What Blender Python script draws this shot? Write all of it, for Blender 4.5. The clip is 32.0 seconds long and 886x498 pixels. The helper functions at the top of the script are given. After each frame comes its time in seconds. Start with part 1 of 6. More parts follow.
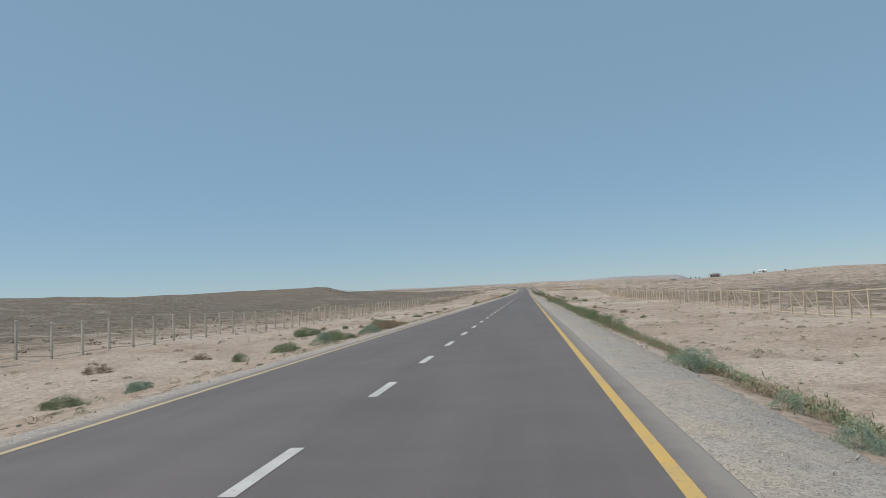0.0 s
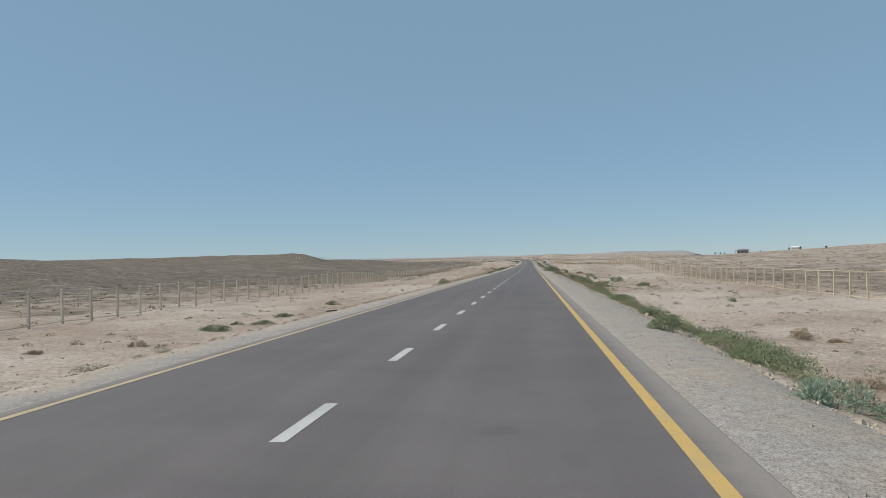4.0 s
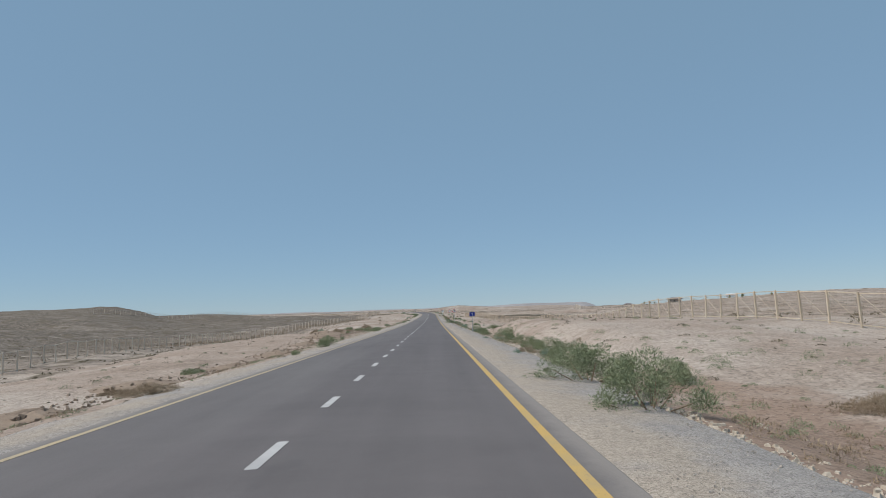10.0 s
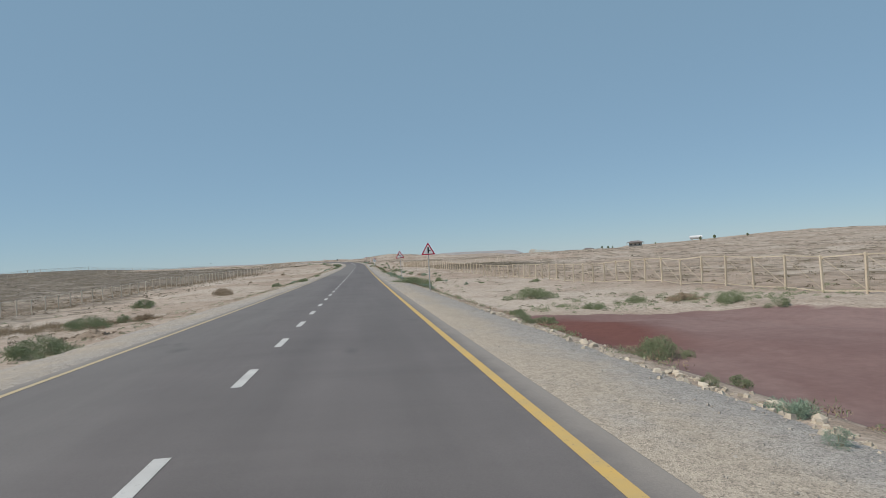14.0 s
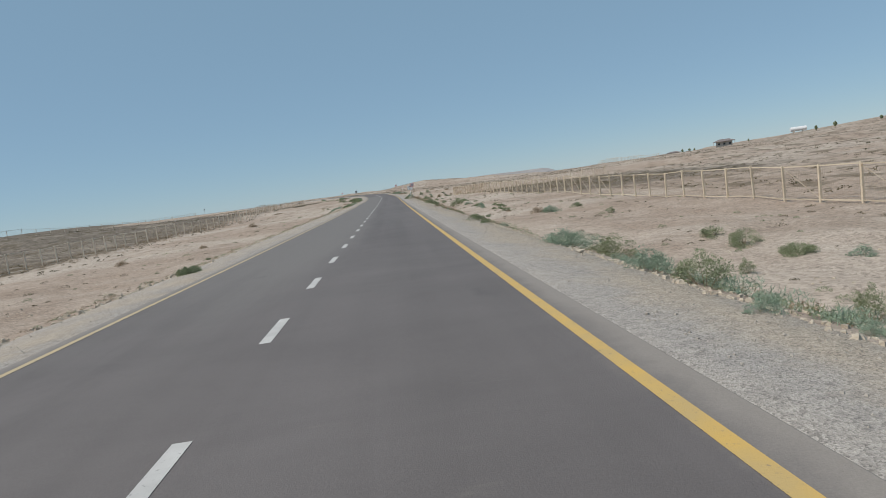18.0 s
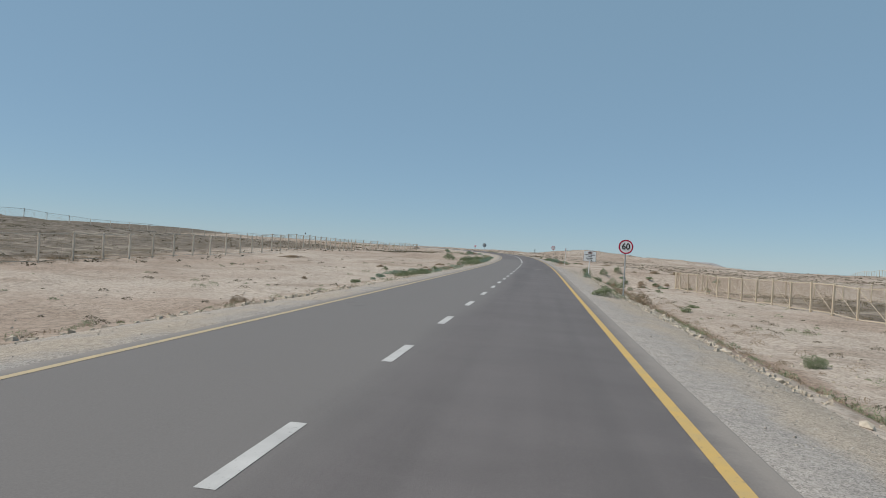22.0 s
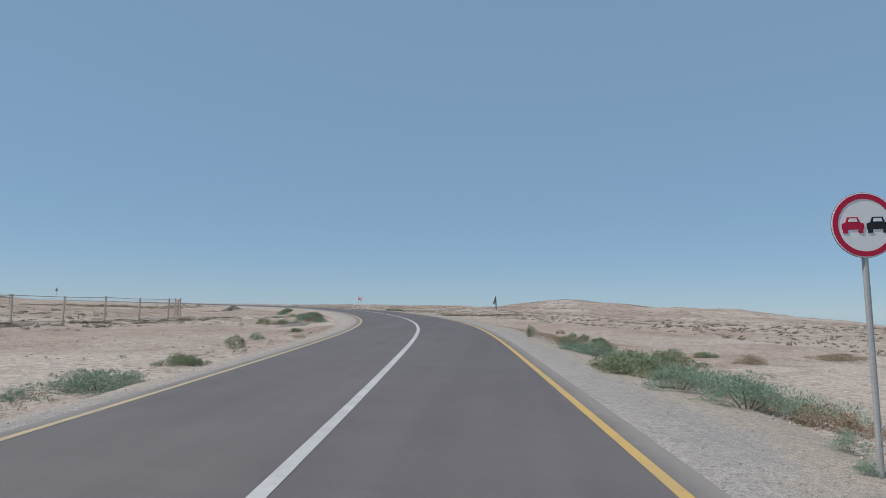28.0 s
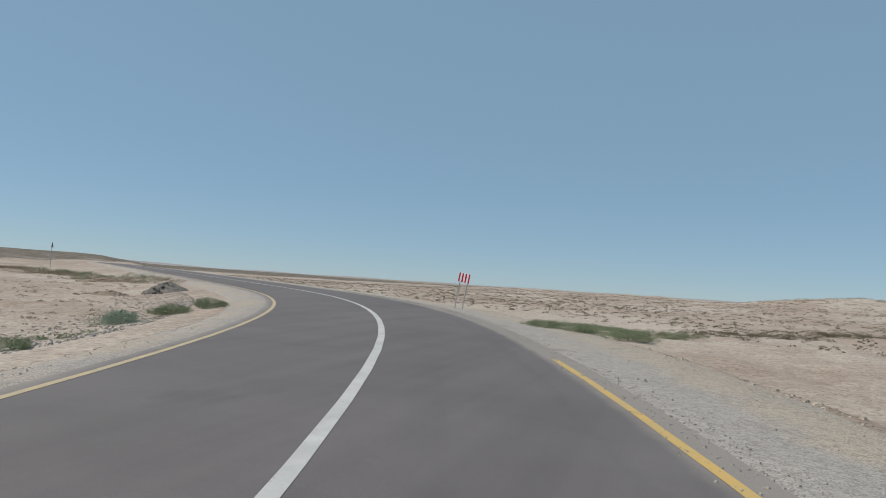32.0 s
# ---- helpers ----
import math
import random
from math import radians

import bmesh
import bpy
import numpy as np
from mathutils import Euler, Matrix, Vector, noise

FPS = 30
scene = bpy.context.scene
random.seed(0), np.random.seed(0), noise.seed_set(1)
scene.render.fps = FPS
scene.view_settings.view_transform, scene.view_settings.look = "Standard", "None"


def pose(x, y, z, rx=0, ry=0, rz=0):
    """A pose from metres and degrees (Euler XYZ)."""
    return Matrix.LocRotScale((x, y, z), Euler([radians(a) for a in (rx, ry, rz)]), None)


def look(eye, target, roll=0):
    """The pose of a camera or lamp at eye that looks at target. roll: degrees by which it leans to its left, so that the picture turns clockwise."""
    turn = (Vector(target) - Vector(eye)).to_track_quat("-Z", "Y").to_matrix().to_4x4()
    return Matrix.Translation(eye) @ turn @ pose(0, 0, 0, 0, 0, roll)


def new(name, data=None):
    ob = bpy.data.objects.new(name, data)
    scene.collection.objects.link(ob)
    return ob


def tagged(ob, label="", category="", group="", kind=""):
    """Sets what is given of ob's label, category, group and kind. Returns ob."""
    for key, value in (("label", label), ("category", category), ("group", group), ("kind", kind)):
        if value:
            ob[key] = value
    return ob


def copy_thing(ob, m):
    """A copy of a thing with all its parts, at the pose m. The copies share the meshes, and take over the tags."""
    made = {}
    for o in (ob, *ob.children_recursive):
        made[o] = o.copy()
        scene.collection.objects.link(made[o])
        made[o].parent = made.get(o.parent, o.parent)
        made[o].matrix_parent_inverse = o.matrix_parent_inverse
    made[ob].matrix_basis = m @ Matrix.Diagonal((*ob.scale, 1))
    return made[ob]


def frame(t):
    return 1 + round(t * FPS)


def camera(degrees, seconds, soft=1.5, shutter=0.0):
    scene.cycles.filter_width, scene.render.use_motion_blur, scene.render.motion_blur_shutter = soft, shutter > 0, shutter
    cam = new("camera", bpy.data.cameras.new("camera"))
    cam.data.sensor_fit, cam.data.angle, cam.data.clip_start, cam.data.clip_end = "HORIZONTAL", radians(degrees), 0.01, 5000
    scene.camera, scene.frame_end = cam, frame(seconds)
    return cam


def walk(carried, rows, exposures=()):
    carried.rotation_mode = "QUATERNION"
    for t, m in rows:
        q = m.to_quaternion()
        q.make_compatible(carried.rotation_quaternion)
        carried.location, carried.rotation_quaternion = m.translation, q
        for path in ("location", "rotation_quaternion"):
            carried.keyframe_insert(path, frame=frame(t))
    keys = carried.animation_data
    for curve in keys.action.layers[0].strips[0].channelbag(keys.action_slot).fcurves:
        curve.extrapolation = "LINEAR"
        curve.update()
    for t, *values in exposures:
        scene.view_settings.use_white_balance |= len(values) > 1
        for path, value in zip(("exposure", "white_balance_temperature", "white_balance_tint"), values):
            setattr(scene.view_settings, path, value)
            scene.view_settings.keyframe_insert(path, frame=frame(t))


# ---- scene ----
DEG = 68.0
cam = camera(DEG, 32.0, soft=0.75)
# seconds, x, y, z, tilt, lean, heading
PATH_ROWS = [
    (0.0, 2.379, 0.615, 1.464, 93.35, 2.83, 7.23),
    (0.5, 2.424, 9.519, 1.388, 92.37, 2.92, 7.28),
    (1.0, 2.412, 18.493, 1.315, 91.16, 2.69, 8.00),
    (1.5, 2.341, 27.738, 1.221, 91.21, 2.36, 9.43),
    (2.0, 2.319, 37.201, 1.115, 89.44, 1.82, 11.64),
    (2.5, 2.311, 46.743, 1.022, 88.21, 1.65, 13.88),
    (3.0, 2.314, 56.314, 0.921, 87.71, 1.89, 14.90),
    (3.5, 2.282, 66.090, 0.796, 89.28, 1.89, 11.54),
    (4.0, 2.234, 75.915, 0.667, 90.79, 1.44, 7.62),
    (4.5, 2.202, 85.708, 0.548, 91.95, 0.90, 4.61),
    (6.5, 1.854, 124.708, 0.194, 93.13, 1.33, 0.15),
    (7.0, 1.827, 134.089, 0.101, 92.23, 1.44, 0.07),
    (7.5, 1.784, 143.695, 0.073, 92.18, 0.99, -0.24),
    (8.0, 1.816, 153.201, -0.054, 93.05, 0.81, -0.47),
    (8.5, 1.817, 162.786, -0.165, 94.12, 0.72, -0.44),
    (9.0, 1.885, 172.395, -0.233, 94.88, 0.71, -0.41),
    (9.5, 2.003, 182.207, -0.348, 95.26, 1.25, -0.50),
    (10.0, 2.037, 192.265, -0.478, 95.19, 2.00, -0.86),
    (10.5, 2.095, 202.913, -0.605, 95.26, 1.86, -1.61),
    (11.0, 2.097, 213.849, -0.721, 94.94, 1.56, -2.65),
    (11.5, 2.029, 224.830, -0.810, 94.67, 1.30, -3.78),
    (12.0, 2.072, 235.129, -0.929, 94.58, 0.96, -4.92),
    (12.5, 2.008, 245.239, -1.045, 94.40, 1.02, -6.09),
    (13.0, 1.920, 255.151, -1.070, 93.03, 0.70, -6.95),
    (13.5, 1.841, 265.115, -1.176, 91.54, 1.55, -7.11),
    (14.0, 1.768, 275.178, -1.325, 90.57, 3.02, -7.16),
    (14.5, 1.729, 285.291, -1.440, 89.63, 2.84, -6.43),
    (16.5, 1.649, 326.491, -1.646, 86.76, 5.11, -6.00),
    (17.0, 1.650, 336.902, -1.698, 85.85, 5.73, -5.70),
    (17.5, 1.673, 347.505, -1.652, 84.92, 6.79, -5.44),
    (18.0, 1.759, 358.170, -1.786, 84.32, 7.66, -4.74),
    (18.5, 1.860, 368.962, -1.825, 84.28, 6.59, -3.29),
    (19.0, 1.927, 379.494, -1.858, 85.32, 5.31, -1.42),
    (19.5, 1.942, 390.031, -1.935, 86.60, 2.61, 1.39),
    (20.0, 1.966, 400.638, -1.975, 87.23, 1.07, 3.75),
    (20.5, 1.951, 411.258, -1.946, 88.27, -0.51, 6.03),
    (21.0, 1.970, 421.735, -1.988, 89.23, -1.47, 6.95),
    (21.5, 2.000, 432.182, -1.952, 89.75, -2.43, 7.62),
    (22.0, 1.957, 442.389, -1.918, 90.05, -3.35, 8.46),
    (22.5, 1.945, 452.516, -1.895, 90.23, -3.58, 9.26),
    (23.0, 1.919, 462.733, -1.863, 89.72, -3.22, 9.60),
    (23.5, 1.884, 472.312, -1.886, 89.76, -2.64, 9.04),
    (24.0, 1.868, 481.334, -1.854, 89.25, -2.96, 8.50),
    (24.5, 1.815, 490.548, -1.770, 88.89, -3.88, 8.00),
    (26.5, 1.524, 528.948, -1.620, 89.90, -1.21, 9.06),
    (27.0, 1.213, 538.509, -1.543, 90.66, -0.36, 7.54),
    (27.5, 0.755, 547.618, -1.489, 92.82, -0.52, 5.92),
    (28.0, 0.285, 556.483, -1.372, 95.14, -0.89, 4.30),
    (28.5, -0.206, 565.043, -1.272, 97.48, -1.33, 3.97),
    (29.0, -0.759, 573.176, -1.157, 98.30, -2.30, 4.32),
    (29.5, -1.485, 581.229, -1.051, 97.98, -2.46, 5.96),
    (30.0, -2.372, 589.038, -1.005, 97.42, -3.42, 8.47),
    (30.5, -3.450, 596.727, -0.893, 96.39, -4.01, 10.59),
    (31.0, -4.769, 604.186, -0.764, 94.84, -3.85, 12.61),
    (31.5, -6.488, 611.628, -0.656, 94.11, -3.95, 16.38),
    (32.0, -8.470, 618.669, -0.538, 93.03, -3.74, 20.04),
]
walk(cam, [(t, pose(x, y, z, rx, ry, rz)) for t, x, y, z, rx, ry, rz in PATH_ROWS],
     exposures=[(0.0, 0.05, 6500, 10), (2.0, 0.05, 6500, 10), (3.0, 0.16, 6500, 10), (4.0, 0.04, 6500, 10), (7.6, 0.0, 6500, 10), (9.0, -0.02, 6300, 12), (12.2, -0.02, 6330, 12), (13.4, 0.0, 6500, 10), (27.4, 0.0, 6500, 10), (28.0, -0.03, 6180, 13), (28.5, -0.02, 5450, -8), (29.0, -0.1, 5200, -12),
                (29.5, -0.05, 6000, 2), (30.0, 0.0, 6250, 3), (30.8, 0.0, 6500, 10), (32.0, 0.0, 6500, 10)])

# ---------------------------------------------------------------- light
SUN_EL, SUN_AZ = 52.0, -108.0          # azimuth in degrees clockwise from the road's direction (+y)
world = bpy.data.worlds.new("world")
scene.world = world
world.use_nodes = True
wn, wl = world.node_tree.nodes, world.node_tree.links
sky = wn.new("ShaderNodeTexSky")
sky.sky_type = "NISHITA"
sky.sun_disc = False
sky.sun_elevation = radians(SUN_EL)
sky.sun_rotation = radians(SUN_AZ)
sky.air_density, sky.dust_density, sky.ozone_density = 0.72, 0.0, 2.9
wn["Background"].inputs["Strength"].default_value = 0.030
wl.new(sky.outputs[0], wn["Background"].inputs["Color"])
haze = wn.new("ShaderNodeBackground")          # even, pale summer haze over the whole sky
haze.inputs["Color"].default_value = (0.169, 0.271, 0.350, 1)
both = wn.new("ShaderNodeAddShader")
wl.new(wn["Background"].outputs[0], both.inputs[0])
wl.new(haze.outputs[0], both.inputs[1])
wl.new(both.outputs[0], wn["World Output"].inputs["Surface"])
sun = new("sun", bpy.data.lights.new("sun", "SUN"))
sun.data.energy, sun.data.angle, sun.data.color = 3.58, radians(0.6), (1.0, 0.92, 0.81)
sx, sy = math.sin(radians(SUN_AZ)) * math.cos(radians(SUN_EL)), math.cos(radians(SUN_AZ)) * math.cos(radians(SUN_EL))
sun.matrix_world = look((sx * 50, sy * 50, math.sin(radians(SUN_EL)) * 50), (0, 0, 0))


# ---------------------------------------------------------------- materials
def material(name, rough=0.8, metal=0.0, spec=0.3):
    m = bpy.data.materials.new(name)
    m.use_nodes = True
    b = m.node_tree.nodes["Principled BSDF"]
    b.inputs["Roughness"].default_value = rough
    b.inputs["Metallic"].default_value = metal
    b.inputs["Specular IOR Level"].default_value = spec
    return m


class Nodes:
    """Short hand for building one material's nodes."""

    def __init__(self, m):
        self.t = m.node_tree
        self.b = self.t.nodes["Principled BSDF"]
        self.pos = self.t.nodes.new("ShaderNodeNewGeometry").outputs["Position"]

    def add(self, kind, **values):
        n = self.t.nodes.new(kind)
        for k, v in values.items():
            if hasattr(v, "is_output"):
                self.t.links.new(v, n.inputs[k.replace("_", " ")])
            else:
                n.inputs[k.replace("_", " ")].default_value = v
        return n

    def noise(self, size, detail=4.0, rough=0.55, vec=None, warp=0.0):
        n = self.add("ShaderNodeTexNoise", Scale=1.0 / size, Detail=detail, Roughness=rough, Distortion=warp)
        self.t.links.new(vec or self.pos, n.inputs["Vector"])
        return n.outputs["Fac"]

    def stretch(self, sx, sy, sz):
        n = self.t.nodes.new("ShaderNodeMapping")
        n.inputs["Scale"].default_value = (sx, sy, sz)
        self.t.links.new(self.pos, n.inputs["Vector"])
        return n.outputs[0]

    def ramp(self, fac, *stops):
        n = self.t.nodes.new("ShaderNodeValToRGB")
        e = n.color_ramp.elements
        while len(e) < len(stops):
            e.new(0.5)
        for el, (p, c) in zip(e, stops):
            el.position = p
            el.color = (*c, 1) if isinstance(c, tuple) else (c, c, c, 1)
        self.t.links.new(fac, n.inputs[0])
        return n.outputs[0]

    def mix(self, fac, a, b, mode="MIX"):
        n = self.t.nodes.new("ShaderNodeMix")
        n.data_type, n.blend_type = "RGBA", mode
        for sock, v in ((n.inputs[0], fac), (n.inputs[6], a), (n.inputs[7], b)):
            if hasattr(v, "is_output"):
                self.t.links.new(v, sock)
            else:
                sock.default_value = (*v, 1) if isinstance(v, tuple) else v
        return n.outputs[2]

    def math(self, op, a, b=0.0):
        n = self.t.nodes.new("ShaderNodeMath")
        n.operation = op
        for sock, v in ((n.inputs[0], a), (n.inputs[1], b)):
            if hasattr(v, "is_output"):
                self.t.links.new(v, sock)
            else:
                sock.default_value = v
        return n.outputs[0]

    def attr(self, name):
        n = self.t.nodes.new("ShaderNodeAttribute")
        n.attribute_name = name
        return n.outputs["Fac"]

    def random(self):
        return self.t.nodes.new("ShaderNodeObjectInfo").outputs["Random"]

    def island(self):
        return self.t.nodes.new("ShaderNodeNewGeometry").outputs["Random Per Island"]

    def colour(self, c):
        self.t.links.new(c, self.b.inputs["Base Color"])

    def bump(self, height, strength=0.4, distance=0.02):
        n = self.add("ShaderNodeBump", Strength=strength, Distance=distance)
        self.t.links.new(height, n.inputs["Height"])
        self.t.links.new(n.outputs[0], self.b.inputs["Normal"])


def two_tone(name, a, b, size, rough=0.8, fine=0.0, bump=0.0, metal=0.0, spec=0.3, vary=False, island=False):
    """Paint, wood or leaf: two colours mixed by a noise, with finer grain on it."""
    m = material(name, rough, metal, spec)
    n = Nodes(m)
    c = n.mix(n.ramp(n.noise(size, 5), (0.3, 0.0), (0.7, 1.0)), a, b)
    if fine:
        c = n.mix(0.35, c, n.ramp(n.noise(fine, 3), (0.25, 0.3), (0.75, 1.0)), "MULTIPLY")
    if vary or island:
        r = n.island() if island else n.random()
        c = n.mix(0.5, c, n.ramp(r, (0.0, 0.55), (1.0, 1.15)), "MULTIPLY")
    n.colour(c)
    if bump:
        n.bump(n.noise(fine or size, 4), 0.5, bump)
    return m


# soil: pale sand near the road, darker scrub land beyond the fences, red clay at the cutting
M_GROUND = material("desert_soil", 0.95, spec=0.1)
n = Nodes(M_GROUND)
big, mid, fine = n.noise(23, 6, 0.6), n.noise(4.2, 7, 0.68, warp=0.6), n.noise(0.35, 6, 0.75)
small = n.noise(0.9, 6, 0.72)
sand = n.mix(n.ramp(mid, (0.36, 0.0), (0.66, 1.0)), (0.437, 0.359, 0.298), (0.335, 0.261, 0.209))
sand = n.mix(n.ramp(big, (0.44, 0.0), (0.58, 0.9)), sand, (0.492, 0.424, 0.362))
sand = n.mix(n.ramp(n.noise(9, 7, 0.7, warp=1.0), (0.53, 0.0), (0.63, 0.55)), sand, (0.285, 0.222, 0.175))
sand = n.mix(n.ramp(small, (0.60, 0.0), (0.68, 0.3)), sand, (0.25, 0.198, 0.162))
streak = n.noise(1.0, 6, 0.62, n.stretch(0.05, 0.22, 0.2), 1.2)
clump = n.noise(0.9, 6, 0.8, n.stretch(1.0, 0.6, 1.0))
scrub = n.mix(n.ramp(clump, (0.40, 0.0), (0.53, 1.0)), (0.27, 0.232, 0.195), (0.128, 0.110, 0.090))
scrub = n.mix(n.math("MULTIPLY", n.ramp(streak, (0.57, 0.0), (0.65, 0.6)), n.ramp(n.attr("scrub"), (0.70, 1.0), (0.95, 0.35))), scrub, (0.45, 0.395, 0.34))
scrub = n.mix(n.math("MULTIPLY", n.ramp(n.noise(7, 7, 0.75, n.stretch(0.5, 1.0, 1.0)), (0.52, 0.0), (0.60, 1.0)), n.ramp(n.attr("scrub"), (0.70, 0.85), (0.95, 0.15))), scrub, (0.44, 0.385, 0.32))
c = n.mix(n.ramp(n.math("ADD", n.attr("scrub"), n.math("MULTIPLY", n.math("SUBTRACT", mid, 0.5), 0.9)), (0.35, 0.0), (0.65, 1.0)), sand, scrub)
spots = n.add("ShaderNodeTexVoronoi", Scale=0.62)
n.t.links.new(n.stretch(1.0, 1.0, 0.2), spots.inputs["Vector"])
ragged = n.math("ADD", spots.outputs["Distance"], n.math("MULTIPLY", n.math("SUBTRACT", n.noise(0.5, 4, 0.7), 0.5), 0.35))
few = n.math("MULTIPLY", n.ramp(ragged, (0.20, 1.0), (0.29, 0.0)), n.ramp(n.attr("scrub"), (0.08, 0.0), (0.3, 1.0)))
c = n.mix(n.math("MULTIPLY", few, 0.65), c, (0.125, 0.105, 0.072))
thick = n.add("ShaderNodeTexVoronoi", Scale=0.21)
n.t.links.new(n.stretch(1.0, 0.6, 0.2), thick.inputs["Vector"])
ragged = n.math("ADD", thick.outputs["Distance"], n.math("MULTIPLY", n.math("SUBTRACT", n.noise(1.6, 5, 0.7), 0.5), 0.5))
c = n.mix(n.math("MULTIPLY", n.ramp(ragged, (0.25, 0.7), (0.36, 0.0)), n.ramp(n.attr("scrub"), (0.22, 0.0), (0.34, 1.0))), c, (0.14, 0.115, 0.08))
dry = n.mix(n.ramp(fine, (0.4, 0.0), (0.62, 1.0)), (0.365, 0.268, 0.205), (0.245, 0.172, 0.13))
c = n.mix(n.ramp(n.math("ADD", n.attr("verge"), n.math("MULTIPLY", n.math("SUBTRACT", mid, 0.5), 1.4)), (0.45, 0.0), (0.72, 0.9)), c, dry)
cells = n.add("ShaderNodeTexVoronoi", Scale=11.0)
n.t.links.new(n.pos, cells.inputs["Vector"])
c = n.mix(0.55, c, n.ramp(cells.outputs["Color"], (0.12, 0.45), (0.45, 1.0), (0.9, 1.12)), "MULTIPLY")
c = n.mix(0.6, c, n.ramp(fine, (0.3, 0.5), (0.60, 1.06)), "MULTIPLY")
# crumbled crust: dark cracks and clods of a hand's width, gathered in bands
crumb = n.noise(0.13, 5, 0.8, warp=0.8)
band = n.ramp(n.noise(2.6, 5, 0.65, n.stretch(1.0, 0.4, 1.0), 0.8), (0.44, 0.0), (0.60, 1.0))
c = n.mix(n.math("MULTIPLY", n.math("MULTIPLY", n.ramp(crumb, (0.53, 0.0), (0.61, 1.0)), band), 0.7), c, (0.15, 0.115, 0.09))
c = n.mix(n.math("MULTIPLY", n.ramp(crumb, (0.34, 1.0), (0.42, 0.0)), 0.45), c, (0.56, 0.50, 0.43))
# spilt red clay, trodden flat: mauve where it is dusty, deep red where it is fresh
clay = n.mix(n.ramp(mid, (0.35, 0.0), (0.65, 1.0)), (0.180, 0.112, 0.105), (0.225, 0.148, 0.138))
clay = n.mix(n.ramp(n.noise(1.0, 6, 0.65, n.stretch(0.35, 0.12, 1.0)), (0.48, 0.0), (0.66, 0.6)), clay, (0.262, 0.185, 0.172))
clay = n.mix(n.ramp(n.attr("fresh_clay"), (0.25, 0.0), (0.7, 0.9)), clay, (0.145, 0.062, 0.052))
clay = n.mix(0.5, clay, n.ramp(fine, (0.3, 0.7), (0.62, 1.08)), "MULTIPLY")
spread = n.ramp(n.math("ADD", n.attr("clay"), n.math("MULTIPLY", n.math("SUBTRACT", mid, 0.5), 0.55)), (0.4, 0.0), (0.6, 1.0))
c = n.mix(spread, c, clay)
n.colour(c)
relief = n.math("ADD", n.math("ADD", n.math("MULTIPLY", mid, 2.4), fine), n.math("ADD", small, n.math("MULTIPLY", crumb, 0.8)))
n.bump(n.math("MULTIPLY", relief, n.math("SUBTRACT", 1.0, n.math("MULTIPLY", spread, 0.6))), 0.48, 0.05)

M_ASPHALT = material("asphalt", 0.78, spec=0.35)
n = Nodes(M_ASPHALT)
along = n.noise(1.0, 5, 0.6, n.stretch(1.1, 0.035, 1.0))
patch = n.noise(7, 5, 0.6, n.stretch(1.0, 0.35, 1.0))
grit = n.noise(0.018, 3, 0.8)
c = n.mix(n.ramp(along, (0.36, 0.0), (0.64, 1.0)), (0.125, 0.111, 0.109), (0.153, 0.136, 0.134))
c = n.mix(n.ramp(patch, (0.35, 0.0), (0.7, 0.6)), c, (0.164, 0.149, 0.144))
blotch = n.noise(1.7, 6, 0.65, n.stretch(0.55, 1.0, 1.0), 0.5)
c = n.mix(0.35, c, n.ramp(blotch, (0.3, 0.72), (0.5, 0.98), (0.7, 1.22)), "MULTIPLY")
ragged = n.math("MULTIPLY", n.math("SUBTRACT", n.noise(1.6, 6, 0.7, n.stretch(1.0, 0.12, 1.0)), 0.5), 1.1)
c = n.mix(n.ramp(n.math("ADD", n.attr("worn"), ragged), (0.3, 0.0), (0.75, 0.85)), c, (0.186, 0.172, 0.164))
c = n.mix(n.ramp(n.math("ADD", n.attr("tracks"), ragged), (0.35, 0.0), (0.9, 0.6)), c, (0.088, 0.082, 0.080))
stain = n.noise(1.4, 3, 0.5, n.stretch(1.0, 0.45, 1.0))
c = n.mix(n.ramp(stain, (0.68, 0.0), (0.76, 0.5)), c, (0.075, 0.071, 0.070))
smear = n.noise(0.7, 6, 0.7, n.stretch(0.5, 2.2, 1.0))
c = n.mix(n.ramp(smear, (0.64, 0.0), (0.74, 0.35)), c, (0.21, 0.19, 0.17))
c = n.mix(n.ramp(n.math("ADD", n.attr("dust"), n.math("MULTIPLY", n.math("SUBTRACT", n.noise(0.8, 6, 0.7), 0.5), 0.7)), (0.30, 0.0), (0.85, 0.85)), c, (0.30, 0.268, 0.24))
c = n.mix(0.5, c, n.ramp(grit, (0.3, 0.65), (0.7, 1.02)), "MULTIPLY")
n.colour(c)
n.bump(grit, 0.5, 0.006)
M_GRAVEL = material("gravel", 0.92, spec=0.15)
n = Nodes(M_GRAVEL)
grit = n.noise(0.014, 4, 0.8)
mid = n.noise(0.9, 6, 0.7)
c = n.mix(n.ramp(mid, (0.28, 0.0), (0.72, 1.0)), (0.35, 0.325, 0.305), (0.42, 0.382, 0.345))
c = n.mix(n.ramp(n.math("ADD", n.attr("sandy"), n.math("MULTIPLY", n.math("SUBTRACT", n.noise(2.6, 6, 0.68), 0.5), 1.6)), (0.35, 0.0), (0.72, 0.92)), c, (0.44, 0.375, 0.305))
vor = n.add("ShaderNodeTexVoronoi", Scale=58.0)
n.t.links.new(n.pos, vor.inputs["Vector"])
vor2 = n.add("ShaderNodeTexVoronoi", Scale=12.0)
n.t.links.new(n.pos, vor2.inputs["Vector"])
c = n.mix(0.65, c, n.ramp(vor.outputs["Color"], (0.12, 0.4), (0.42, 0.95), (0.9, 1.35)), "MULTIPLY")
